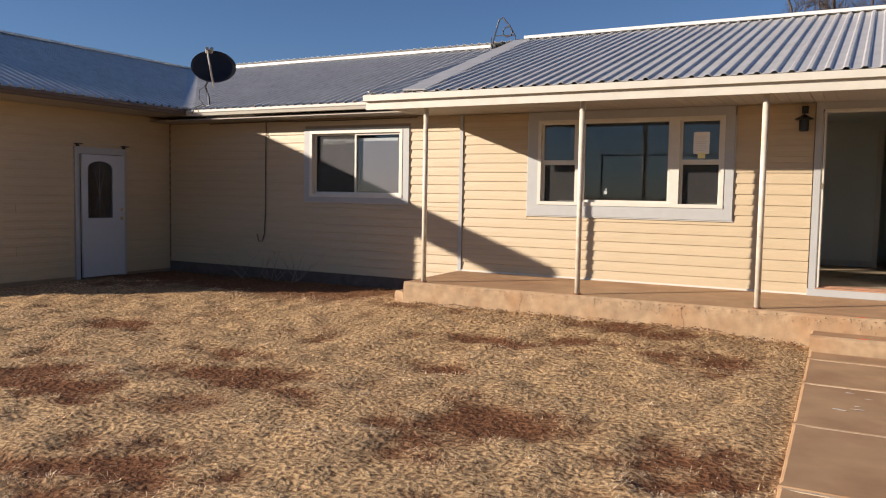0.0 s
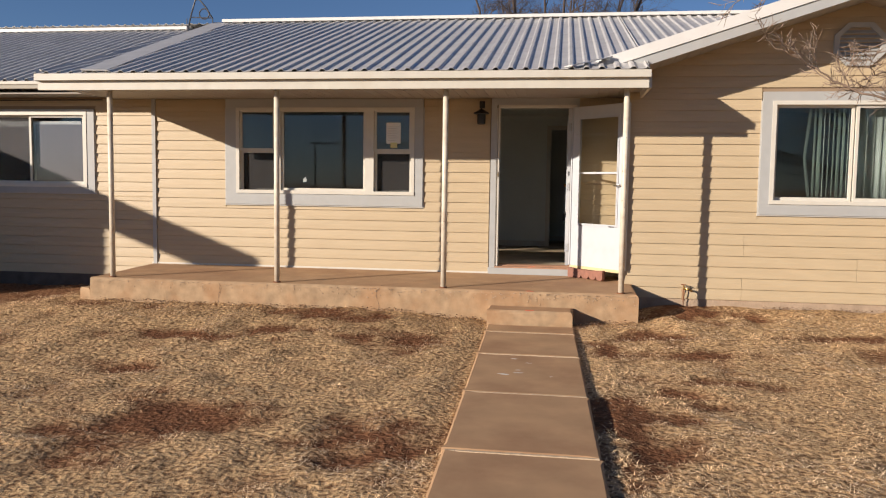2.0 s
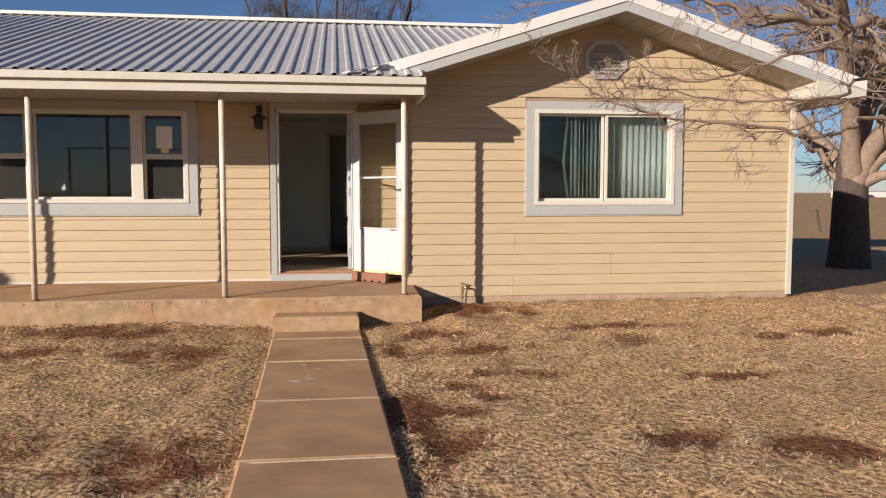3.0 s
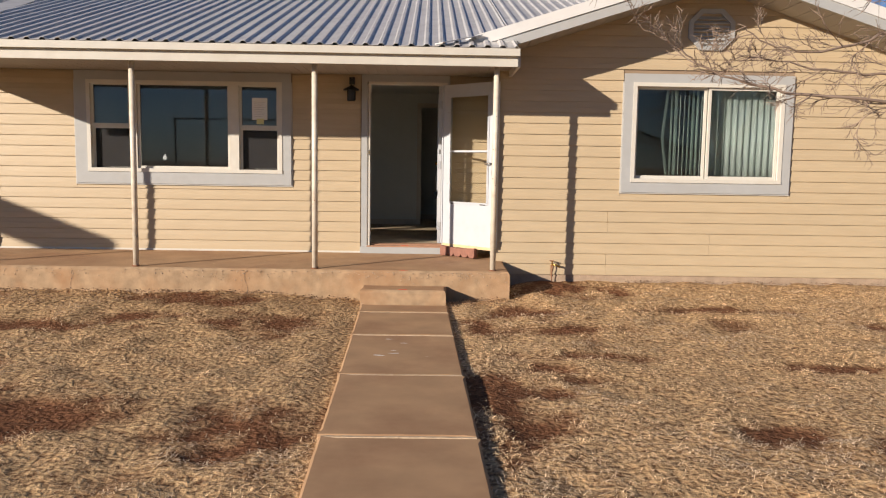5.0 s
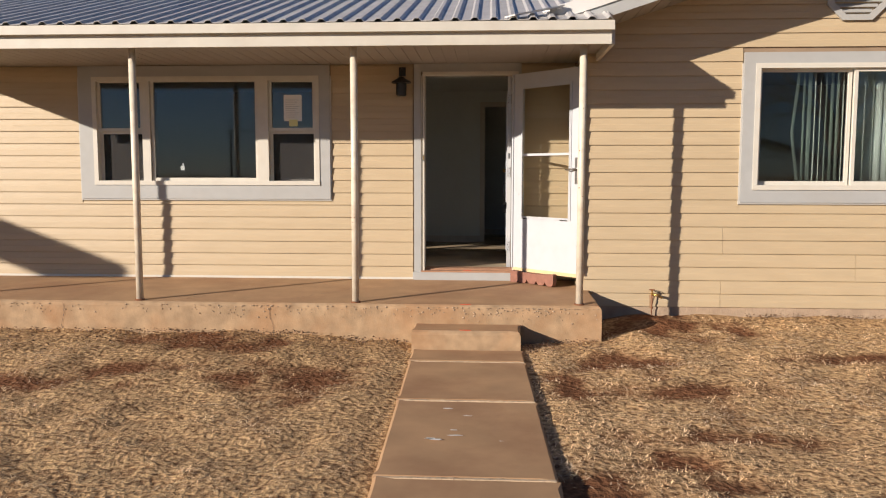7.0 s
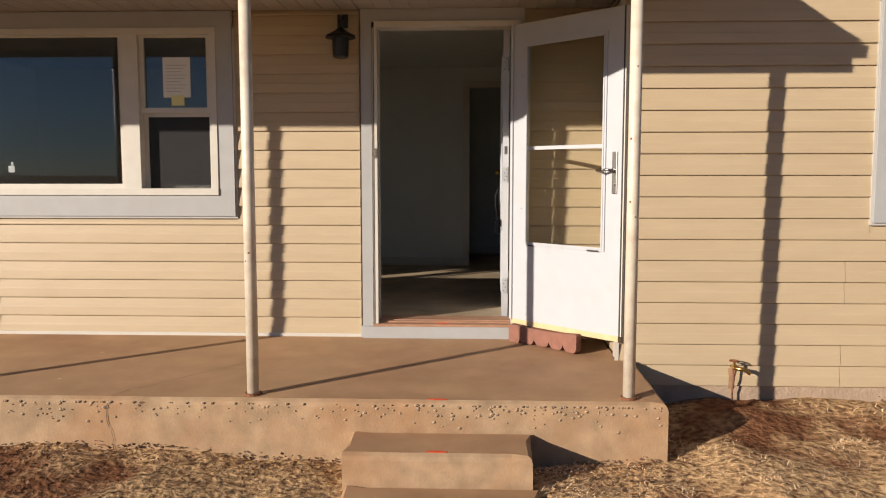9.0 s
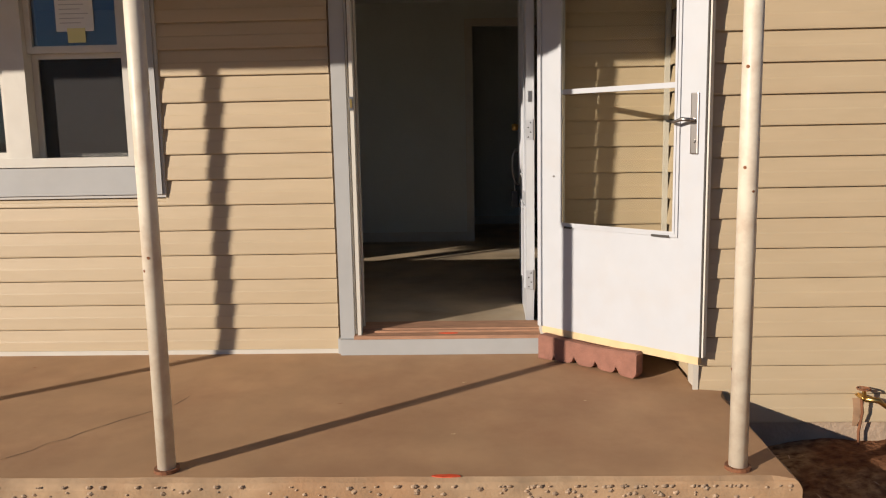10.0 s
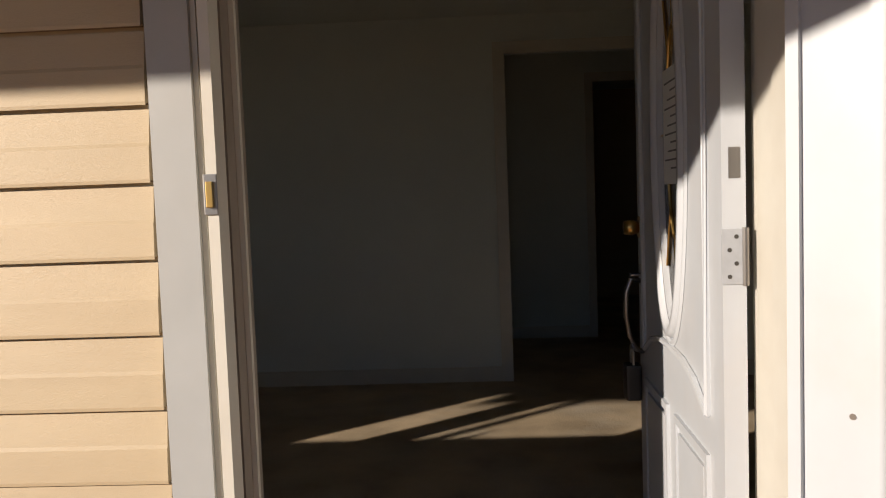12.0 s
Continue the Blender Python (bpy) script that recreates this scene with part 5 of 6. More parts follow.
# ---- wall cable, dry weeds, marks, debris ----
bm = bmesh.new()
pts = [(-8.17, -0.02, 2.58), (-8.175, -0.022, 1.9), (-8.18, -0.02, 1.2), (-8.20, -0.022, 0.75), (-8.24, -0.03, 0.62), (-8.32, -0.03, 0.62), (-8.35, -0.03, 0.74)]
tube(bm, pts, 0.008, 6)
tagged(part("hanging_cable", bm, CABLE), "thin dark cable hanging down the shaded wall", "cable")
bm = bmesh.new()
tube(bm, [(-9.4, -0.03, 2.57), (-8.2, -0.03, 2.575), (-6.8, -0.03, 2.56), (-5.3, -0.03, 2.565)], 0.008, 6)
tagged(part("eave_cable", bm, CABLE), "dark cable fixed under the eave", "cable")
for x, y, z in ((0.575, -1.445, PORCH_Z + porch_fall(-1.445) + 0.001), (0.585, -1.755, 0.166), (0.545, 0.0, 0.452)):
    mk = thing("orange_mark", "short orange red paint mark on a step edge", "paint mark", (x, y, z), "paint marks up to the door")
    bm = bmesh.new()
    rr = random.Random(int(z * 1000))
    ring = [(0.055 * math.cos(2 * math.pi * k / 14) * rr.uniform(0.85, 1.1), 0.014 * math.sin(2 * math.pi * k / 14) * rr.uniform(0.8, 1.1)) for k in range(14)]
    ring = [(math.copysign(min(abs(a), 0.05), a), b) for a, b in ring]
    lo = [bm.verts.new((a, b, 0.0005)) for a, b in ring]
    hi = [bm.verts.new((a * 0.96, b * 0.92, 0.002)) for a, b in ring]
    bm.faces.new(hi)
    for k in range(14):
        bm.faces.new((lo[k], lo[(k + 1) % 14], hi[(k + 1) % 14], hi[k]))
    part("paint", bm, ORANGE, mk)
rnd = random.Random(8)
for k in range(16):
    x, y = rnd.uniform(-3.5, 1.4), rnd.uniform(-1.35, -0.1)
    bit = thing("debris_bit", "small dry leaf crumb on the porch floor", "leaf", (x, y, PORCH_Z + porch_fall(y) + 0.001), "crumbs on the porch")
    bm = bmesh.new()
    sc = rnd.uniform(0.006, 0.014)
    vs = [bm.verts.new((sc * math.cos(a) * rnd.uniform(0.5, 1.4), sc * math.sin(a) * rnd.uniform(0.3, 0.8), rnd.uniform(0, 0.004))) for a in (0, 1.2, 2.4, 3.6, 4.9)]
    bm.faces.new(vs)
    bmesh.ops.solidify(bm, geom=bm.faces[:], thickness=0.001)
    part("leaf", bm, SOIL if k % 2 else RAWEDGE, bit)

bm = bmesh.new()
rnd = random.Random(15)
for k in range(22):
    x0 = rnd.uniform(-8.5, -7.3)
    p = Vector((x0, rnd.uniform(-0.35, -0.12), 0.02))
    pts = [p.copy()]
    lean = rnd.uniform(-0.16, 0.16)
    for i in range(4):
        p = p + Vector((lean + rnd.gauss(0, 0.04), rnd.gauss(0, 0.02), rnd.uniform(0.06, 0.15)))
        pts.append(p.copy())
    tube(bm, pts, [0.005, 0.004, 0.003, 0.002, 0.001], 4, cap=False)
tagged(part("dry_weeds", bm, TWIG), "thin dry weeds against the shaded wall", "weeds")

# ---- trees ----
def limb(bm, pts, r0, r1, sides=7):
    n = len(pts)
    tube(bm, pts, [r0 + (r1 - r0) * (i / (n - 1)) ** 0.8 for i in range(n)], sides, cap=False)


def grow(bm, rnd, p, d, r, length, level, spread, upward):
    """One branch that wanders, then its side shoots."""
    pts, n = [p.copy()], 5 if level < 3 else 4
    q, dd = p.copy(), d.normalized()
    for i in range(n):
        dd = (dd + Vector((rnd.gauss(0, 0.16), rnd.gauss(0, 0.16), rnd.gauss(0, 0.13) + upward * 0.06))).normalized()
        q = q + dd * (length / n)
        pts.append(q.copy())
    limb(bm, pts, r, r * 0.45, 6 if level < 2 else (4 if level < 3 else 3))
    if level >= 4:
        return
    kids = (5, 5, 5, 4)[level] if level < 4 else 0
    for k in range(kids):
        f = 0.25 + 0.75 * (k + rnd.random()) / kids
        i = min(int(f * n), n - 1)
        base = pts[i].lerp(pts[i + 1], f * n - i)
        ax = (pts[i + 1] - pts[i]).normalized()
        side = ax.orthogonal().normalized()
        side.rotate(Matrix.Rotation(rnd.uniform(0, 2 * math.pi), 3, ax))
        nd = (ax + side * spread * rnd.uniform(0.6, 1.2)).normalized()
        grow(bm, rnd, base, nd, max(r * (0.62 - 0.25 * f), 0.0018), length * rnd.uniform(0.48, 0.72), level + 1, spread, upward)


def along(bm, rnd, pts, r0, r1, shoots, length, start_level):
    """A limb along given points, with shoots on it."""
    P = [Vector(p) for p in pts]
    fine = []
    wob = min(0.03, r0 * 0.35)
    for i in range(len(P) - 1):
        a0, a, b, b1 = P[max(i - 1, 0)], P[i], P[i + 1], P[min(i + 2, len(P) - 1)]
        for k in range(5):
            f = k / 5
            q = 0.5 * (2 * a + (b - a0) * f + (2 * a0 - 5 * a + 4 * b - b1) * f * f + (3 * a - a0 - 3 * b + b1) * f ** 3)
            fine.append(q + Vector((rnd.gauss(0, wob), rnd.gauss(0, wob), rnd.gauss(0, wob))))
    fine.append(P[-1])
    limb(bm, fine, r0, r1, 8)
    n = len(fine) - 1
    for k in range(shoots):
        f = 0.25 + 0.75 * (k + rnd.random()) / shoots
        i = min(int(f * n), n - 1)
        ax = (fine[i + 1] - fine[i]).normalized()
        side = ax.orthogonal().normalized()
        side.rotate(Matrix.Rotation(rnd.uniform(0, 2 * math.pi), 3, ax))
        grow(bm, rnd, fine[i], ax + side * rnd.uniform(0.5, 1.1), max((r0 + (r1 - r0) * f) * 0.5, 0.0028), length * rnd.uniform(0.6, 1.2) * (1.15 - 0.5 * f), start_level, 0.8, 0.3)


def near_tree():
    rnd = random.Random(21)
    t = thing("tree", "bare winter tree with a short thick trunk beside the house", "tree", (8.8, 1.4, -0.05))
    off = Matrix.Translation((-8.8, -1.4, 0.05))
    bm = bmesh.new()
    limb(bm, [(8.80, 1.40, -0.12), (8.80, 1.40, 0.12), (8.80, 1.39, 0.5), (8.78, 1.38, 1.0), (8.76, 1.36, 1.6), (8.76, 1.36, 1.95)], 0.40, 0.24, 16)
    for v in bm.verts:
        v.co += Vector((1, 1, 0)) * 0.03 * noise.noise(v.co * 3)
    bmesh.ops.transform(bm, matrix=off, verts=bm.verts[:])
    part("trunk", bm, BARK, t, "dark rough trunk", smooth=True)
    fork = (8.76, 1.36, 1.4)
    limbs = [
        ([fork, (8.4, 0.9, 2.5), (7.6, 0.0, 3.7), (6.6, -1.2, 4.6), (5.4, -2.2, 5.0)], 0.15, 0.02, 9, 1.3, 1),
        ([fork, (8.9, 0.6, 2.6), (8.6, -1.0, 3.9), (8.0, -2.5, 4.6), (7.2, -3.6, 4.8)], 0.15, 0.02, 8, 1.3, 1),
        ([fork, (8.8, 1.4, 3.0), (8.6, 1.6, 4.6), (8.3, 1.9, 6.2)], 0.18, 0.03, 8, 1.6, 1),
        ([fork, (9.3, 1.2, 2.5), (10.2, 0.6, 3.8), (11.2, 0.0, 4.9)], 0.17, 0.03, 8, 1.5, 1),
        ([fork, (9.3, 0.8, 2.2), (10.3, -0.6, 2.9), (11.3, -1.6, 3.4)], 0.13, 0.02, 7, 1.2, 1),
        ([fork, (9.4, 2.0, 2.3), (10.6, 3.0, 3.6), (11.6, 3.6, 4.8)], 0.16, 0.03, 7, 1.5, 1),
        ([fork, (8.5, 2.2, 2.4), (7.9, 3.4, 3.9), (7.6, 4.6, 5.2)], 0.15, 0.03, 7, 1.5, 1),
        ([fork, (8.2, 1.5, 2.0), (7.7, 1.3, 2.3)], 0.07, 0.02, 4, 0.5, 3),
        ([fork, (9.2, 0.6, 1.75), (10.2, -0.2, 2.0), (11.2, -0.9, 2.2)], 0.09, 0.02, 6, 0.9, 2),
    ]
    for pts, r0, r1, shoots, length, lvl in limbs:
        bm = bmesh.new()
        along(bm, rnd, pts, r0 * 1.35, r1, shoots, length, lvl)
        bmesh.ops.transform(bm, matrix=off, verts=bm.verts[:])
        part("limb", bm, TWIG, t, "grey brown limb with bare twigs", smooth=True)
    t.location, t.scale = (11.0, 4.5, -0.12), (1.15, 1.15, 1.15)


near_tree()


def seen_from_walk(points):
    """Limb points over the lawn, given as (across, up, depth): slopes from a spot on the walk, and metres ahead of it."""
    out = []
    for a, u, d in points:
        out.append((0.844 + d * 0.1305 + d * a * 0.9914, -10.133 + d * 0.9914 - d * a * 0.1305, 1.42 + d * u))
    return out


def side_tree():
    """A second tree beside the lawn; its lower limbs hang over the lawn towards the house."""
    rnd = random.Random(77)
    t = thing("tree", "bare tree at the lawn's side with thin hanging twigs", "tree", (6.3, -5.6, -0.05))
    off = Matrix.Translation((-6.3, 5.6, 0.05))
    bm = bmesh.new()
    limb(bm, [(6.3, -5.6, -0.1), (6.3, -5.6, 0.3), (6.28, -5.6, 1.0), (6.25, -5.62, 1.7)], 0.30, 0.22, 14)
    bmesh.ops.transform(bm, matrix=off, verts=bm.verts[:])
    part("trunk", bm, BARK, t, "rough bare trunk", smooth=True)
    fork = (6.25, -5.62, 1.6)
    fans = [
        ([(0.560, 0.208, 4.6), (0.511, 0.215, 4.4), (0.440, 0.225, 4.2), (0.369, 0.234, 4.1), (0.304, 0.252, 4), (0.261, 0.270, 3.9)], 0.034, 0.007, 14, 0.3, True),
        ([(0.560, 0.101, 4.5), (0.511, 0.091, 4.3), (0.461, 0.081, 4.1), (0.397, 0.094, 3.95), (0.311, 0.101, 3.85), (0.261, 0.109, 3.8), (0.219, 0.120, 3.75), (0.183, 0.138, 3.7), (0.147, 0.161, 3.65), (0.108, 0.184, 3.6)], 0.014, 0.0018, 22, 0.17, True),
        ([(0.560, 0.188, 4.6), (0.497, 0.191, 4.4), (0.440, 0.184, 4.2), (0.383, 0.166, 4.1), (0.319, 0.149, 4), (0.261, 0.159, 3.9), (0.226, 0.181, 3.85)], 0.016, 0.002, 18, 0.22, True),
        ([(0.560, 0.145, 4.6), (0.497, 0.131, 4.3), (0.440, 0.127, 4.1), (0.369, 0.124, 4), (0.297, 0.134, 3.9), (0.240, 0.145, 3.8), (0.211, 0.138, 3.75)], 0.012, 0.0016, 18, 0.19, True),
        ([(0.560, 0.166, 4.7), (0.490, 0.224, 4.6), (0.426, 0.259, 4.5), (0.369, 0.295, 4.4)], 0.028, 0.006, 10, 0.34, True),
        ([(0.560, 0.124, 4.55), (0.490, 0.109, 4.35), (0.440, 0.091, 4.1), (0.376, 0.081, 3.9), (0.361, 0.049, 3.9)], 0.008, 0.0014, 12, 0.15, True),
        ([(0.369, 0.302, 4.4), (0.297, 0.274, 4.2), (0.197, 0.252, 4), (0.126, 0.245, 3.9), (0.083, 0.238, 3.85)], 0.008, 0.0016, 10, 0.2, False),
    ]
    for pts, r0, r1, shoots, length, joined in fans:
        bm = bmesh.new()
        along(bm, rnd, ([fork] if joined else [fork, (5.6, -5.9, 3.4)]) + seen_from_walk(pts), r0, r1, shoots, length, 2)
        bmesh.ops.transform(bm, matrix=off, verts=bm.verts[:])
        part("limb", bm, TWIG, t, "pale grey brown limb with fine twigs", smooth=True)
    for pts in ([fork, (6.8, -5.2, 2.9), (7.4, -4.9, 4.3)], [fork, (6.1, -6.2, 3.0), (6.3, -6.8, 4.6)], [fork, (6.0, -5.0, 3.1), (5.9, -4.4, 4.6)]):
        bm = bmesh.new()
        along(bm, rnd, pts, 0.14, 0.02, 7, 1.2, 1)
        bmesh.ops.transform(bm, matrix=off, verts=bm.verts[:])
        part("limb", bm, TWIG, t, "pale grey brown limb with fine twigs", smooth=True)


side_tree()


def back_tree():
    rnd = random.Random(5)
    t = thing("tree", "large bare tree rising behind the house roof", "tree", (0.75, 13.0, -0.05))
    bm = bmesh.new()
    limb(bm, [(0, 0, -0.1), (0, 0, 0.8), (0.05, 0, 2.0)], 0.4, 0.3, 14)
    part("trunk", bm, BARK, t, smooth=True)
    for k in range(20):
        a = 2 * math.pi * k / 20 + rnd.uniform(-0.2, 0.2)
        h = rnd.uniform(6.2, 7.6)
        out = rnd.uniform(1.4, 2.9) if k else 0.3
        bm = bmesh.new()
        along(bm, rnd, [(0.05, 0, 1.9), (0.3 * out * math.cos(a), 0.3 * out * math.sin(a), 3.2), (0.7 * out * math.cos(a), 0.7 * out * math.sin(a), 4.8), (out * math.cos(a), out * math.sin(a), h)], 0.16, 0.015, 14, 1.15, 1)
        part("limb", bm, BARK, t, smooth=True)


back_tree()

# ---- distance ----
fp = thing("fence_post", "leaning thin fence post in the open field", "fence post", (19.3, 18.2, -0.05))
bm = bmesh.new()
tube(bm, [(0, 0, 0), (-0.18, 0.0, 0.85)], 0.05, 8)
part("post", bm, BARK, fp)
for x, y, w, h in ((150, 205, 9, 2.2), (166, 212, 14, 1.8), (184, 216, 8, 2.4)):
    sh = thing("far_shed", "low white shed on the far horizon", "shed", (x, y, -0.05))
    part("wall", boxmesh((-w / 2, -2, 0), (w / 2, 2, h)), FLASHING, sh)
    bm = bmesh.new()
    prism(bm, [(-w / 2 - 0.2, -2.3, h), (-w / 2 - 0.2, 2.3, h), (-w / 2 - 0.2, 0, h + 0.8)], (w + 0.4, 0, 0))
    part("roof", bm, FLASHING, sh)
gate = thing("clothesline", "tall thin clothesline frame standing out on the dry field", "clothesline", (-12.1, -30.7, -0.05))
bm = bmesh.new()
tube(bm, [(0, 0, 0), (0, 0, 3.62)], 0.055, 10)
part("post", bm, BARK, gate)
bm = bmesh.new()
tube(bm, [(7.2, 0, 0), (7.2, 0, 3.62)], 0.055, 10)
part("post", bm, BARK, gate)
bm = bmesh.new()
tube(bm, [(-0.25, 0, 3.66), (7.4, 0, 3.66)], 0.05, 8)
part("top_bar", bm, BARK, gate)

# ---- dry grass ----
def grass_material():
    m = bpy.data.materials.new("dry grass blades")
    m.use_nodes = True
    nt = m.node_tree
    b = nt.nodes["Principled BSDF"]
    b.inputs["Roughness"].default_value = 0.7
    b.inputs["Specular IOR Level"].default_value = 0.25
    geo = nt.nodes.new("ShaderNodeNewGeometry")
    n1 = nt.nodes.new("ShaderNodeTexNoise")
    n1.inputs["Scale"].default_value, n1.inputs["Detail"].default_value = 1.1, 5
    nt.links.new(geo.outputs["Position"], n1.inputs["Vector"])
    ra = nt.nodes.new("ShaderNodeValToRGB")
    e = ra.color_ramp.elements
    e[0].position, e[0].color = 0.0, (0.15, 0.085, 0.042, 1)
    e[1].position, e[1].color = 1.0, (0.90, 0.72, 0.43, 1)
    e.new(0.5).color = (0.90, 0.65, 0.37, 1)
    rb = nt.nodes.new("ShaderNodeValToRGB")
    e = rb.color_ramp.elements
    e[0].position, e[0].color = 0.0, (0.18, 0.115, 0.075, 1)
    e[1].position, e[1].color = 1.0, (0.90, 0.74, 0.51, 1)
    n5 = nt.nodes.new("ShaderNodeTexNoise")
    n5.inputs["Scale"].default_value, n5.inputs["Detail"].default_value = 34, 3
    nt.links.new(geo.outputs["Position"], n5.inputs["Vector"])
    m5 = nt.nodes.new("ShaderNodeMapRange")
    m5.inputs["From Min"].default_value, m5.inputs["From Max"].default_value = 0.36, 0.64
    nt.links.new(n5.outputs[0], m5.inputs["Value"])
    mm = nt.nodes.new("ShaderNodeMix")
    mm.inputs[0].default_value = 0.40
    nt.links.new(m5.outputs[0], mm.inputs[2])
    nt.links.new(geo.outputs["Random Per Island"], mm.inputs[3])
    nt.links.new(mm.outputs[0], ra.inputs[0])
    nt.links.new(mm.outputs[0], rb.inputs[0])
    mr = nt.nodes.new("ShaderNodeMapRange")
    mr.inputs["From Min"].default_value, mr.inputs["From Max"].default_value = 0.42, 0.62
    nt.links.new(n1.outputs[0], mr.inputs["Value"])
    mx = nt.nodes.new("ShaderNodeMix")
    mx.data_type = "RGBA"
    nt.links.new(mr.outputs[0], mx.inputs[0])
    nt.links.new(ra.outputs[0], mx.inputs[6])
    nt.links.new(rb.outputs[0], mx.inputs[7])
    n3 = nt.nodes.new("ShaderNodeAttribute")
    n3.attribute_name = "straw"
    m3 = nt.nodes.new("ShaderNodeMapRange")
    m3.inputs["To Min"].default_value, m3.inputs["To Max"].default_value = 0.50, 1.50
    nt.links.new(n3.outputs["Fac"], m3.inputs["Value"])
    sc = nt.nodes.new("ShaderNodeVectorMath")
    sc.operation = "SCALE"
    nt.links.new(mx.outputs[2], sc.inputs[0])
    nt.links.new(m3.outputs[0], sc.inputs["Scale"])
    nt.links.new(sc.outputs[0], b.inputs["Base Color"])
    return m


GRASS = grass_material()


def np_ground(x, y):
    k = np.clip((y + 4.2) / 3.0, 0, 1)
    k = k * k * (3 - 2 * k)
    side, low = np.clip((x - 7.0) / 3.0, 0, 1), np.clip((-4.9 - x) / 1.2, 0, 1)
    dip = np.clip((np.abs(x - 0.6) - 0.55) / 1.0, 0, 1)
    edge = 0.020 * np.exp(-((np.abs(x - 0.6) - 0.66) / 0.16) ** 2)
    bank = 0.035 * np.clip((y + 1.3) / 0.6, 0, 1) * np.clip((x - 1.8) / 0.4, 0, 1) * (1 - side)
    mound = 0.05 * np.exp(-((x - 2.25) / 0.38) ** 2 - ((y + 0.85) / 0.26) ** 2)
    return -0.045 + edge + bank + mound + 0.115 * k * (1 - side) * (1 - 0.45 * low) * (0.25 + 0.75 * dip)


def blades(name, count, seed, lo_len, hi_len, width, flat, clump, label):
    rs = np.random.RandomState(seed)
    if clump:
        tn = count // clump
        tx, ty = rs.uniform(-13, 9.5, tn), rs.uniform(-9.2, -0.3, tn)
        x = np.repeat(tx, clump) + rs.normal(0, 0.026, tn * clump)
        y = np.repeat(ty, clump) + rs.normal(0, 0.026, tn * clump)
        cx, cy = np.repeat(tx, clump), np.repeat(ty, clump)
        size = np.repeat(rs.uniform(0.6, 1.3, tn), clump)
    else:
        x, y = rs.uniform(-13, 9.5, count), rs.uniform(-9.2, -0.3, count)
        cx, cy, size = x, y, np.ones(count)
    thin = np.clip((np_noise(cx, cy, 7, 2.6) * 0.5 + np_noise(cx, cy, 8, 7.0) * 0.5 - 0.5 + np.where(cx < 0.2, 0.05, -0.26)) * 3.4, 0, 0.85)
    bare = np.maximum(bareness(cx, cy), thin)
    left, right = 0.13 + (-1.41 - y) * 0.03 - 0.005, 1.055 + (-1.41 - y) * 0.0216 - 0.002
    ok = ~((x > left) & (x < right) & (y < -1.4))
    ok &= ~((x > -4.66) & (x < 1.76) & (y > -1.49))
    ok &= ~((x >= 1.7) & (x < 6.66) & (y > -0.72))
    ok &= ~((x >= 1.7) & (y > -1.0) & (rs.rand(len(x)) < 0.45))
    ok &= ~((x < -4.6) & (y > -1.0 - 0.35 * np_noise(x, y, 9, 1.0)))
    ok &= x > WX + 0.15
    ok &= rs.rand(len(x)) > bare * 0.97
    ok &= ~((np.hypot(x - 2.3, (y + 1.0)) < 0.45) & (rs.rand(len(x)) < 0.9))
    x, y, cx, cy, size = x[ok], y[ok], cx[ok][:], cy[ok], size[ok]
    n = len(x)
    full = straw(cx, cy)
    size = size * (0.60 + 0.50 * full)
    z = np_ground(x, y) + lumps(x, y) - 0.012
    az = rs.uniform(0, 2 * np.pi, n)
    if clump:
        az = np.where(rs.rand(n) < 0.6, np.arctan2(y - cy, x - cx), az)
    ln = rs.uniform(lo_len, hi_len, n) * size
    el = rs.uniform(0.02, 0.5, n) if flat else rs.uniform(0.22, 1.05, n)
    w = width * rs.uniform(0.6, 1.5, n)
    dx, dy = np.cos(az), np.sin(az)
    sx, sy = -dy * w, dx * w
    lift = rs.uniform(0.010, 0.024, n) if flat else np.zeros(n)
    e2 = el * rs.uniform(0.1, 0.8, n)
    mx_, my_, mz = x + dx * ln * 0.5 * np.cos(el), y + dy * ln * 0.5 * np.cos(el), z + lift + ln * 0.5 * np.sin(el)
    tx_, ty_, tz = mx_ + dx * ln * 0.5 * np.cos(e2), my_ + dy * ln * 0.5 * np.cos(e2), mz + ln * 0.5 * np.sin(e2)
    co = np.empty((n, 5, 3))
    co[:, 0] = np.stack((x - sx, y - sy, z + lift), 1)
    co[:, 1] = np.stack((x + sx, y + sy, z + lift), 1)
    co[:, 2] = np.stack((mx_ + sx * 0.8, my_ + sy * 0.8, mz), 1)
    co[:, 3] = np.stack((mx_ - sx * 0.8, my_ - sy * 0.8, mz), 1)
    co[:, 4] = np.stack((tx_, ty_, tz), 1)
    me = bpy.data.meshes.new(name)
    me.vertices.add(n * 5)
    me.vertices.foreach_set("co", co.reshape(-1))
    base = np.arange(n)[:, None] * 5
    loops = (base + np.array([[0, 1, 2, 3, 3, 2, 4]])).reshape(-1)
    me.loops.add(n * 7)
    me.loops.foreach_set("vertex_index", loops.astype(np.int32))
    me.polygons.add(n * 2)
    starts = (np.arange(n)[:, None] * 7 + np.array([[0, 4]])).reshape(-1)
    me.polygons.foreach_set("loop_start", starts.astype(np.int32))
    me.update(calc_edges=True)
    me.validate()
    attr = me.attributes.new("straw", "FLOAT", "POINT")
    attr.data.foreach_set("value", np.repeat(full, 5).astype(np.float32))
    me.materials.append(GRASS)
    return tagged(new(name, me), label, "", "", "stuff")


blades("grass_tufts", 720000, 11, 0.014, 0.040, 0.0012, False, 28, "dry straw coloured winter grass in low tufts")
blades("grass_thatch", 330000, 12, 0.025, 0.052, 0.0013, True, 0, "matted grey and straw thatch lying flat")

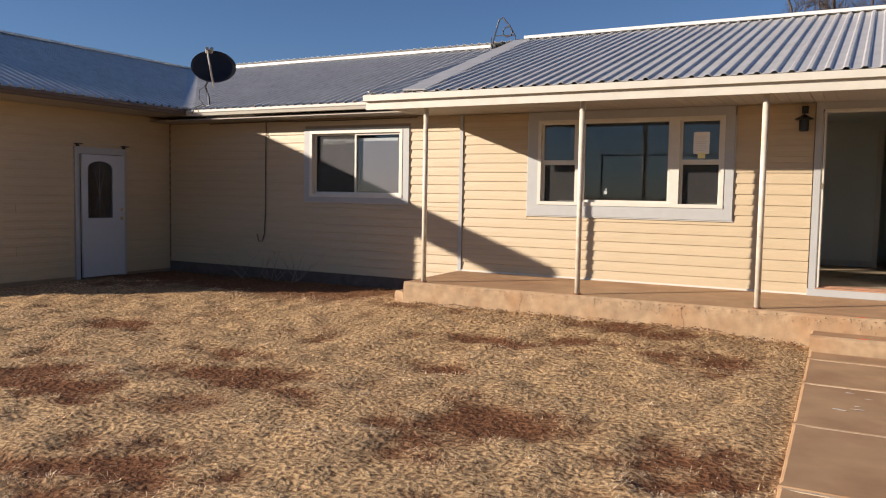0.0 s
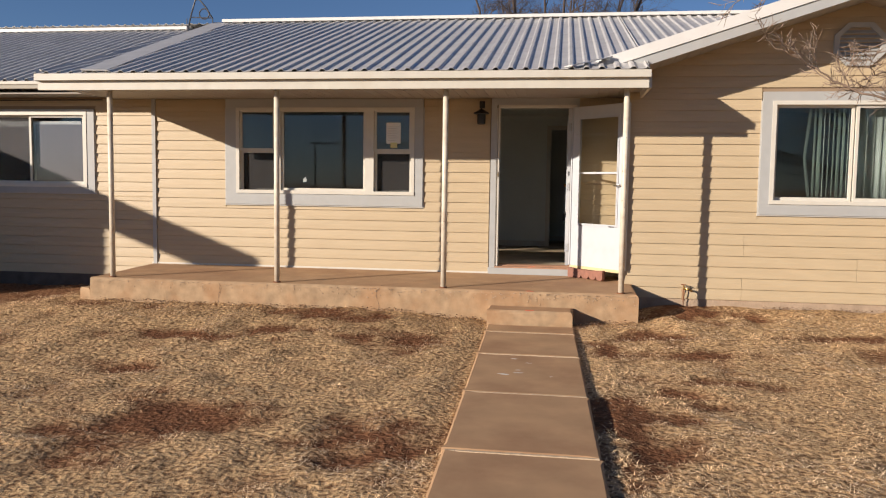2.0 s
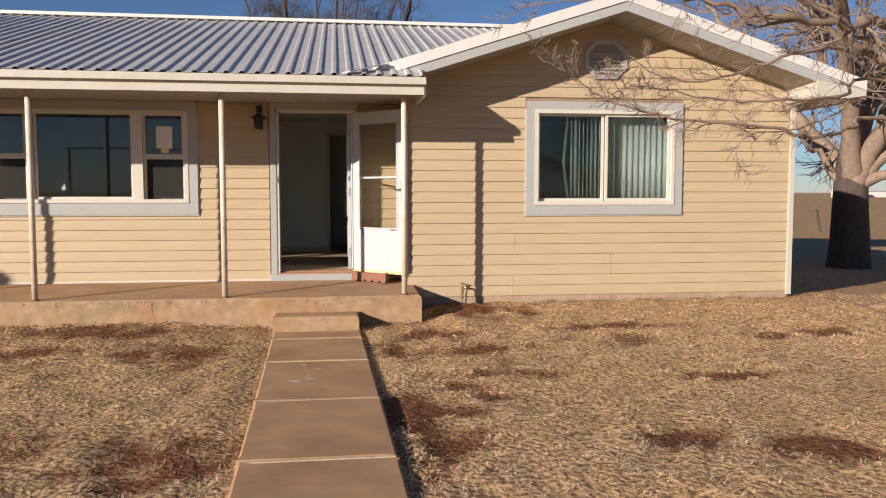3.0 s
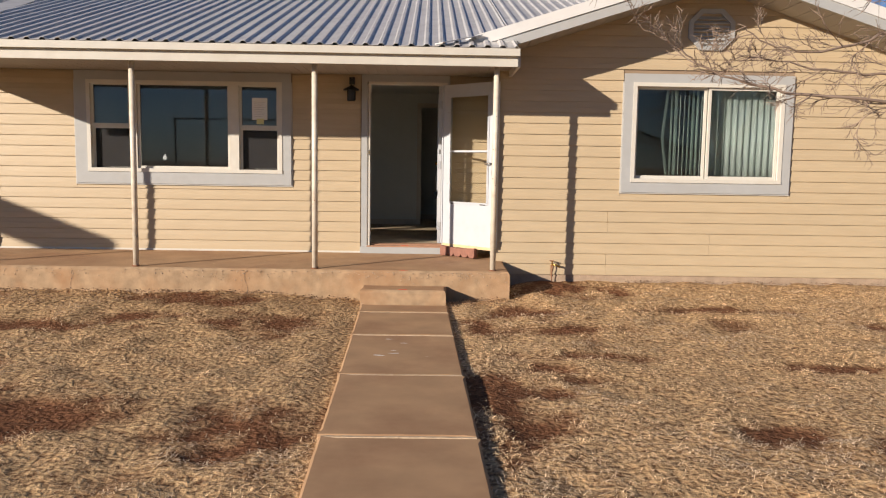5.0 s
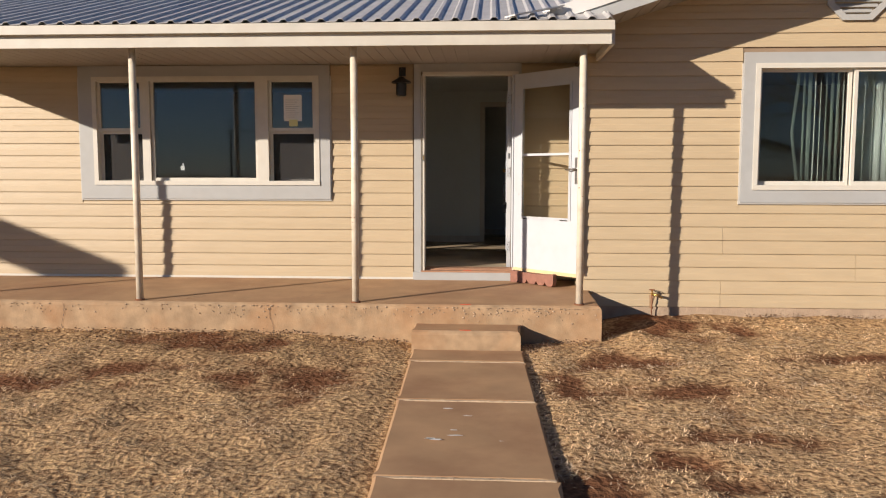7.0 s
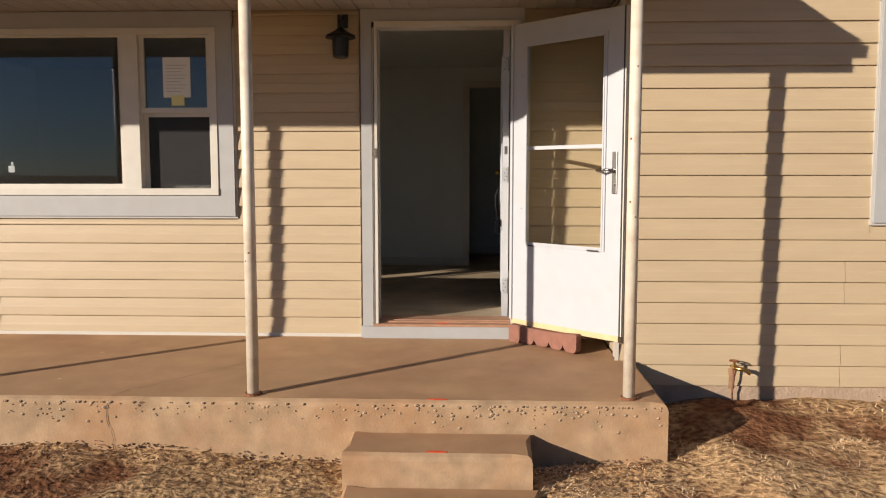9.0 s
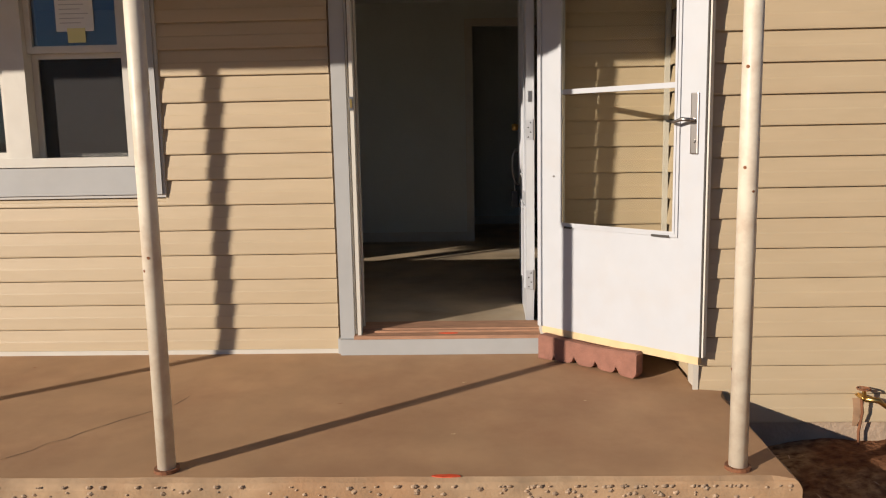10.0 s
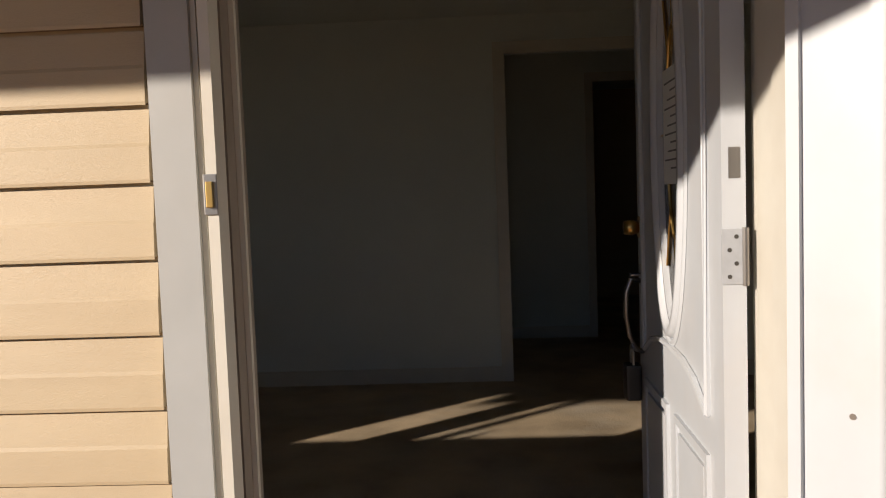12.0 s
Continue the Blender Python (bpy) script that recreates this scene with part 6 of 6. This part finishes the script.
# leaf litter against the porch and wall
def litter(name, mat, boxes, seed, label):
    rs = np.random.RandomState(seed)
    bm_v, bm_f = [], []
    for x0, x1, y0, y1, n in boxes:
        for _ in range(n):
            x, y = rs.uniform(x0, x1), rs.uniform(y0, y1)
            z = float(np_ground(np.array(x), np.array(y))) + rs.uniform(0.0, 0.03)
            s_, a, t = rs.uniform(0.006, 0.015), rs.uniform(0, 6.28), rs.uniform(-0.7, 0.7)
            b = len(bm_v)
            c, q = math.cos(a), math.sin(a)
            for u, v, h in ((-1, 0, 0), (0, -0.5, t), (1, 0, 0.3 * t), (0, 0.5, -t * 0.5)):
                bm_v.append((x + s_ * (u * c - v * q), y + s_ * (u * q + v * c), z + s_ * h + 0.008))
            bm_f.append((b, b + 1, b + 2))
            bm_f.append((b, b + 2, b + 3))
    me = bpy.data.meshes.new(name)
    me.from_pydata(bm_v, [], bm_f)
    me.materials.append(mat)
    tagged(new(name, me), label, "", "", "stuff")


def pebbles():
    """Exposed gravel and chips along the upper porch face and step face."""
    rs = random.Random(41)
    bm = bmesh.new()
    for k in range(330):
        x = rs.uniform(-4.55, 1.7)
        if rs.random() < 0.45:
            x = rs.gauss(0.9, 0.35) if rs.random() < 0.6 else rs.gauss(-1.3, 0.4)
        x = min(max(x, -4.55), 1.70)
        z = min(max(rs.gauss(0.285, 0.04), 0.10), 0.305)
        q = rs.uniform(0.003, 0.009)
        ring = []
        for a in range(5):
            an = a * 1.257 + rs.uniform(-0.3, 0.3)
            ring.append(bm.verts.new((x + q * 1.3 * math.cos(an), -1.4715, z + q * math.sin(an))))
        tip = bm.verts.new((x, -1.4725 - q * 0.5, z))
        for a in range(5):
            bm.faces.new((ring[a], ring[(a + 1) % 5], tip))
    part("porch_gravel", bm, material("exposed dusty gravel", (0.36, 0.26, 0.17), 0.85, spread=0.5, scale=60), kind="stuff", label="exposed pale gravel in the porch face")
    for x0, name in ((-1.12, "porch_crack"), (-3.0, "porch_crack")):
        bm = bmesh.new()
        z, x = 0.315, x0
        while z > 0.08:
            nx, nz = x + rs.uniform(-0.014, 0.016), z - rs.uniform(0.02, 0.035)
            w = rs.uniform(0.001, 0.003)
            f = [bm.verts.new(p) for p in ((x - w, -1.4735, z), (x + w, -1.4735, z), (nx + w, -1.4735, nz), (nx - w, -1.4735, nz))]
            bm.faces.new(f)
            x, z = nx, nz
        part(name, bm, DARKGASKET, kind="structure")
    bm = bmesh.new()
    x, y = -1.12, -1.44
    for k in range(14):
        nx, ny = x + rs.uniform(0.01, 0.06), y + rs.uniform(0.03, 0.07)
        w = rs.uniform(0.0008, 0.002)
        bm.faces.new([bm.verts.new(p) for p in [(a, b, PORCH_Z + porch_fall(b) + 0.0015) for a, b in ((x - w, y), (x + w, y), (nx + w, ny), (nx - w, ny))]])
        x, y = nx, ny
    part("porch_floor_crack", bm, DARKGASKET, kind="structure")


pebbles()
LEAF = material("dead brown leaves", (0.17, 0.10, 0.055), 0.8, spread=0.5, scale=30)
litter("leaf_litter", LEAF, [(-4.5, 0.1, -1.66, -1.48, 1100), (-4.3, 0.0, -2.2, -1.6, 900), (1.1, 1.7, -1.9, -1.48, 300), (3.2, 6.6, -0.75, -0.62, 700), (-9.5, -4.7, -0.6, -0.1, 900)], 4, "dead brown leaves gathered along the porch")

make_boards()
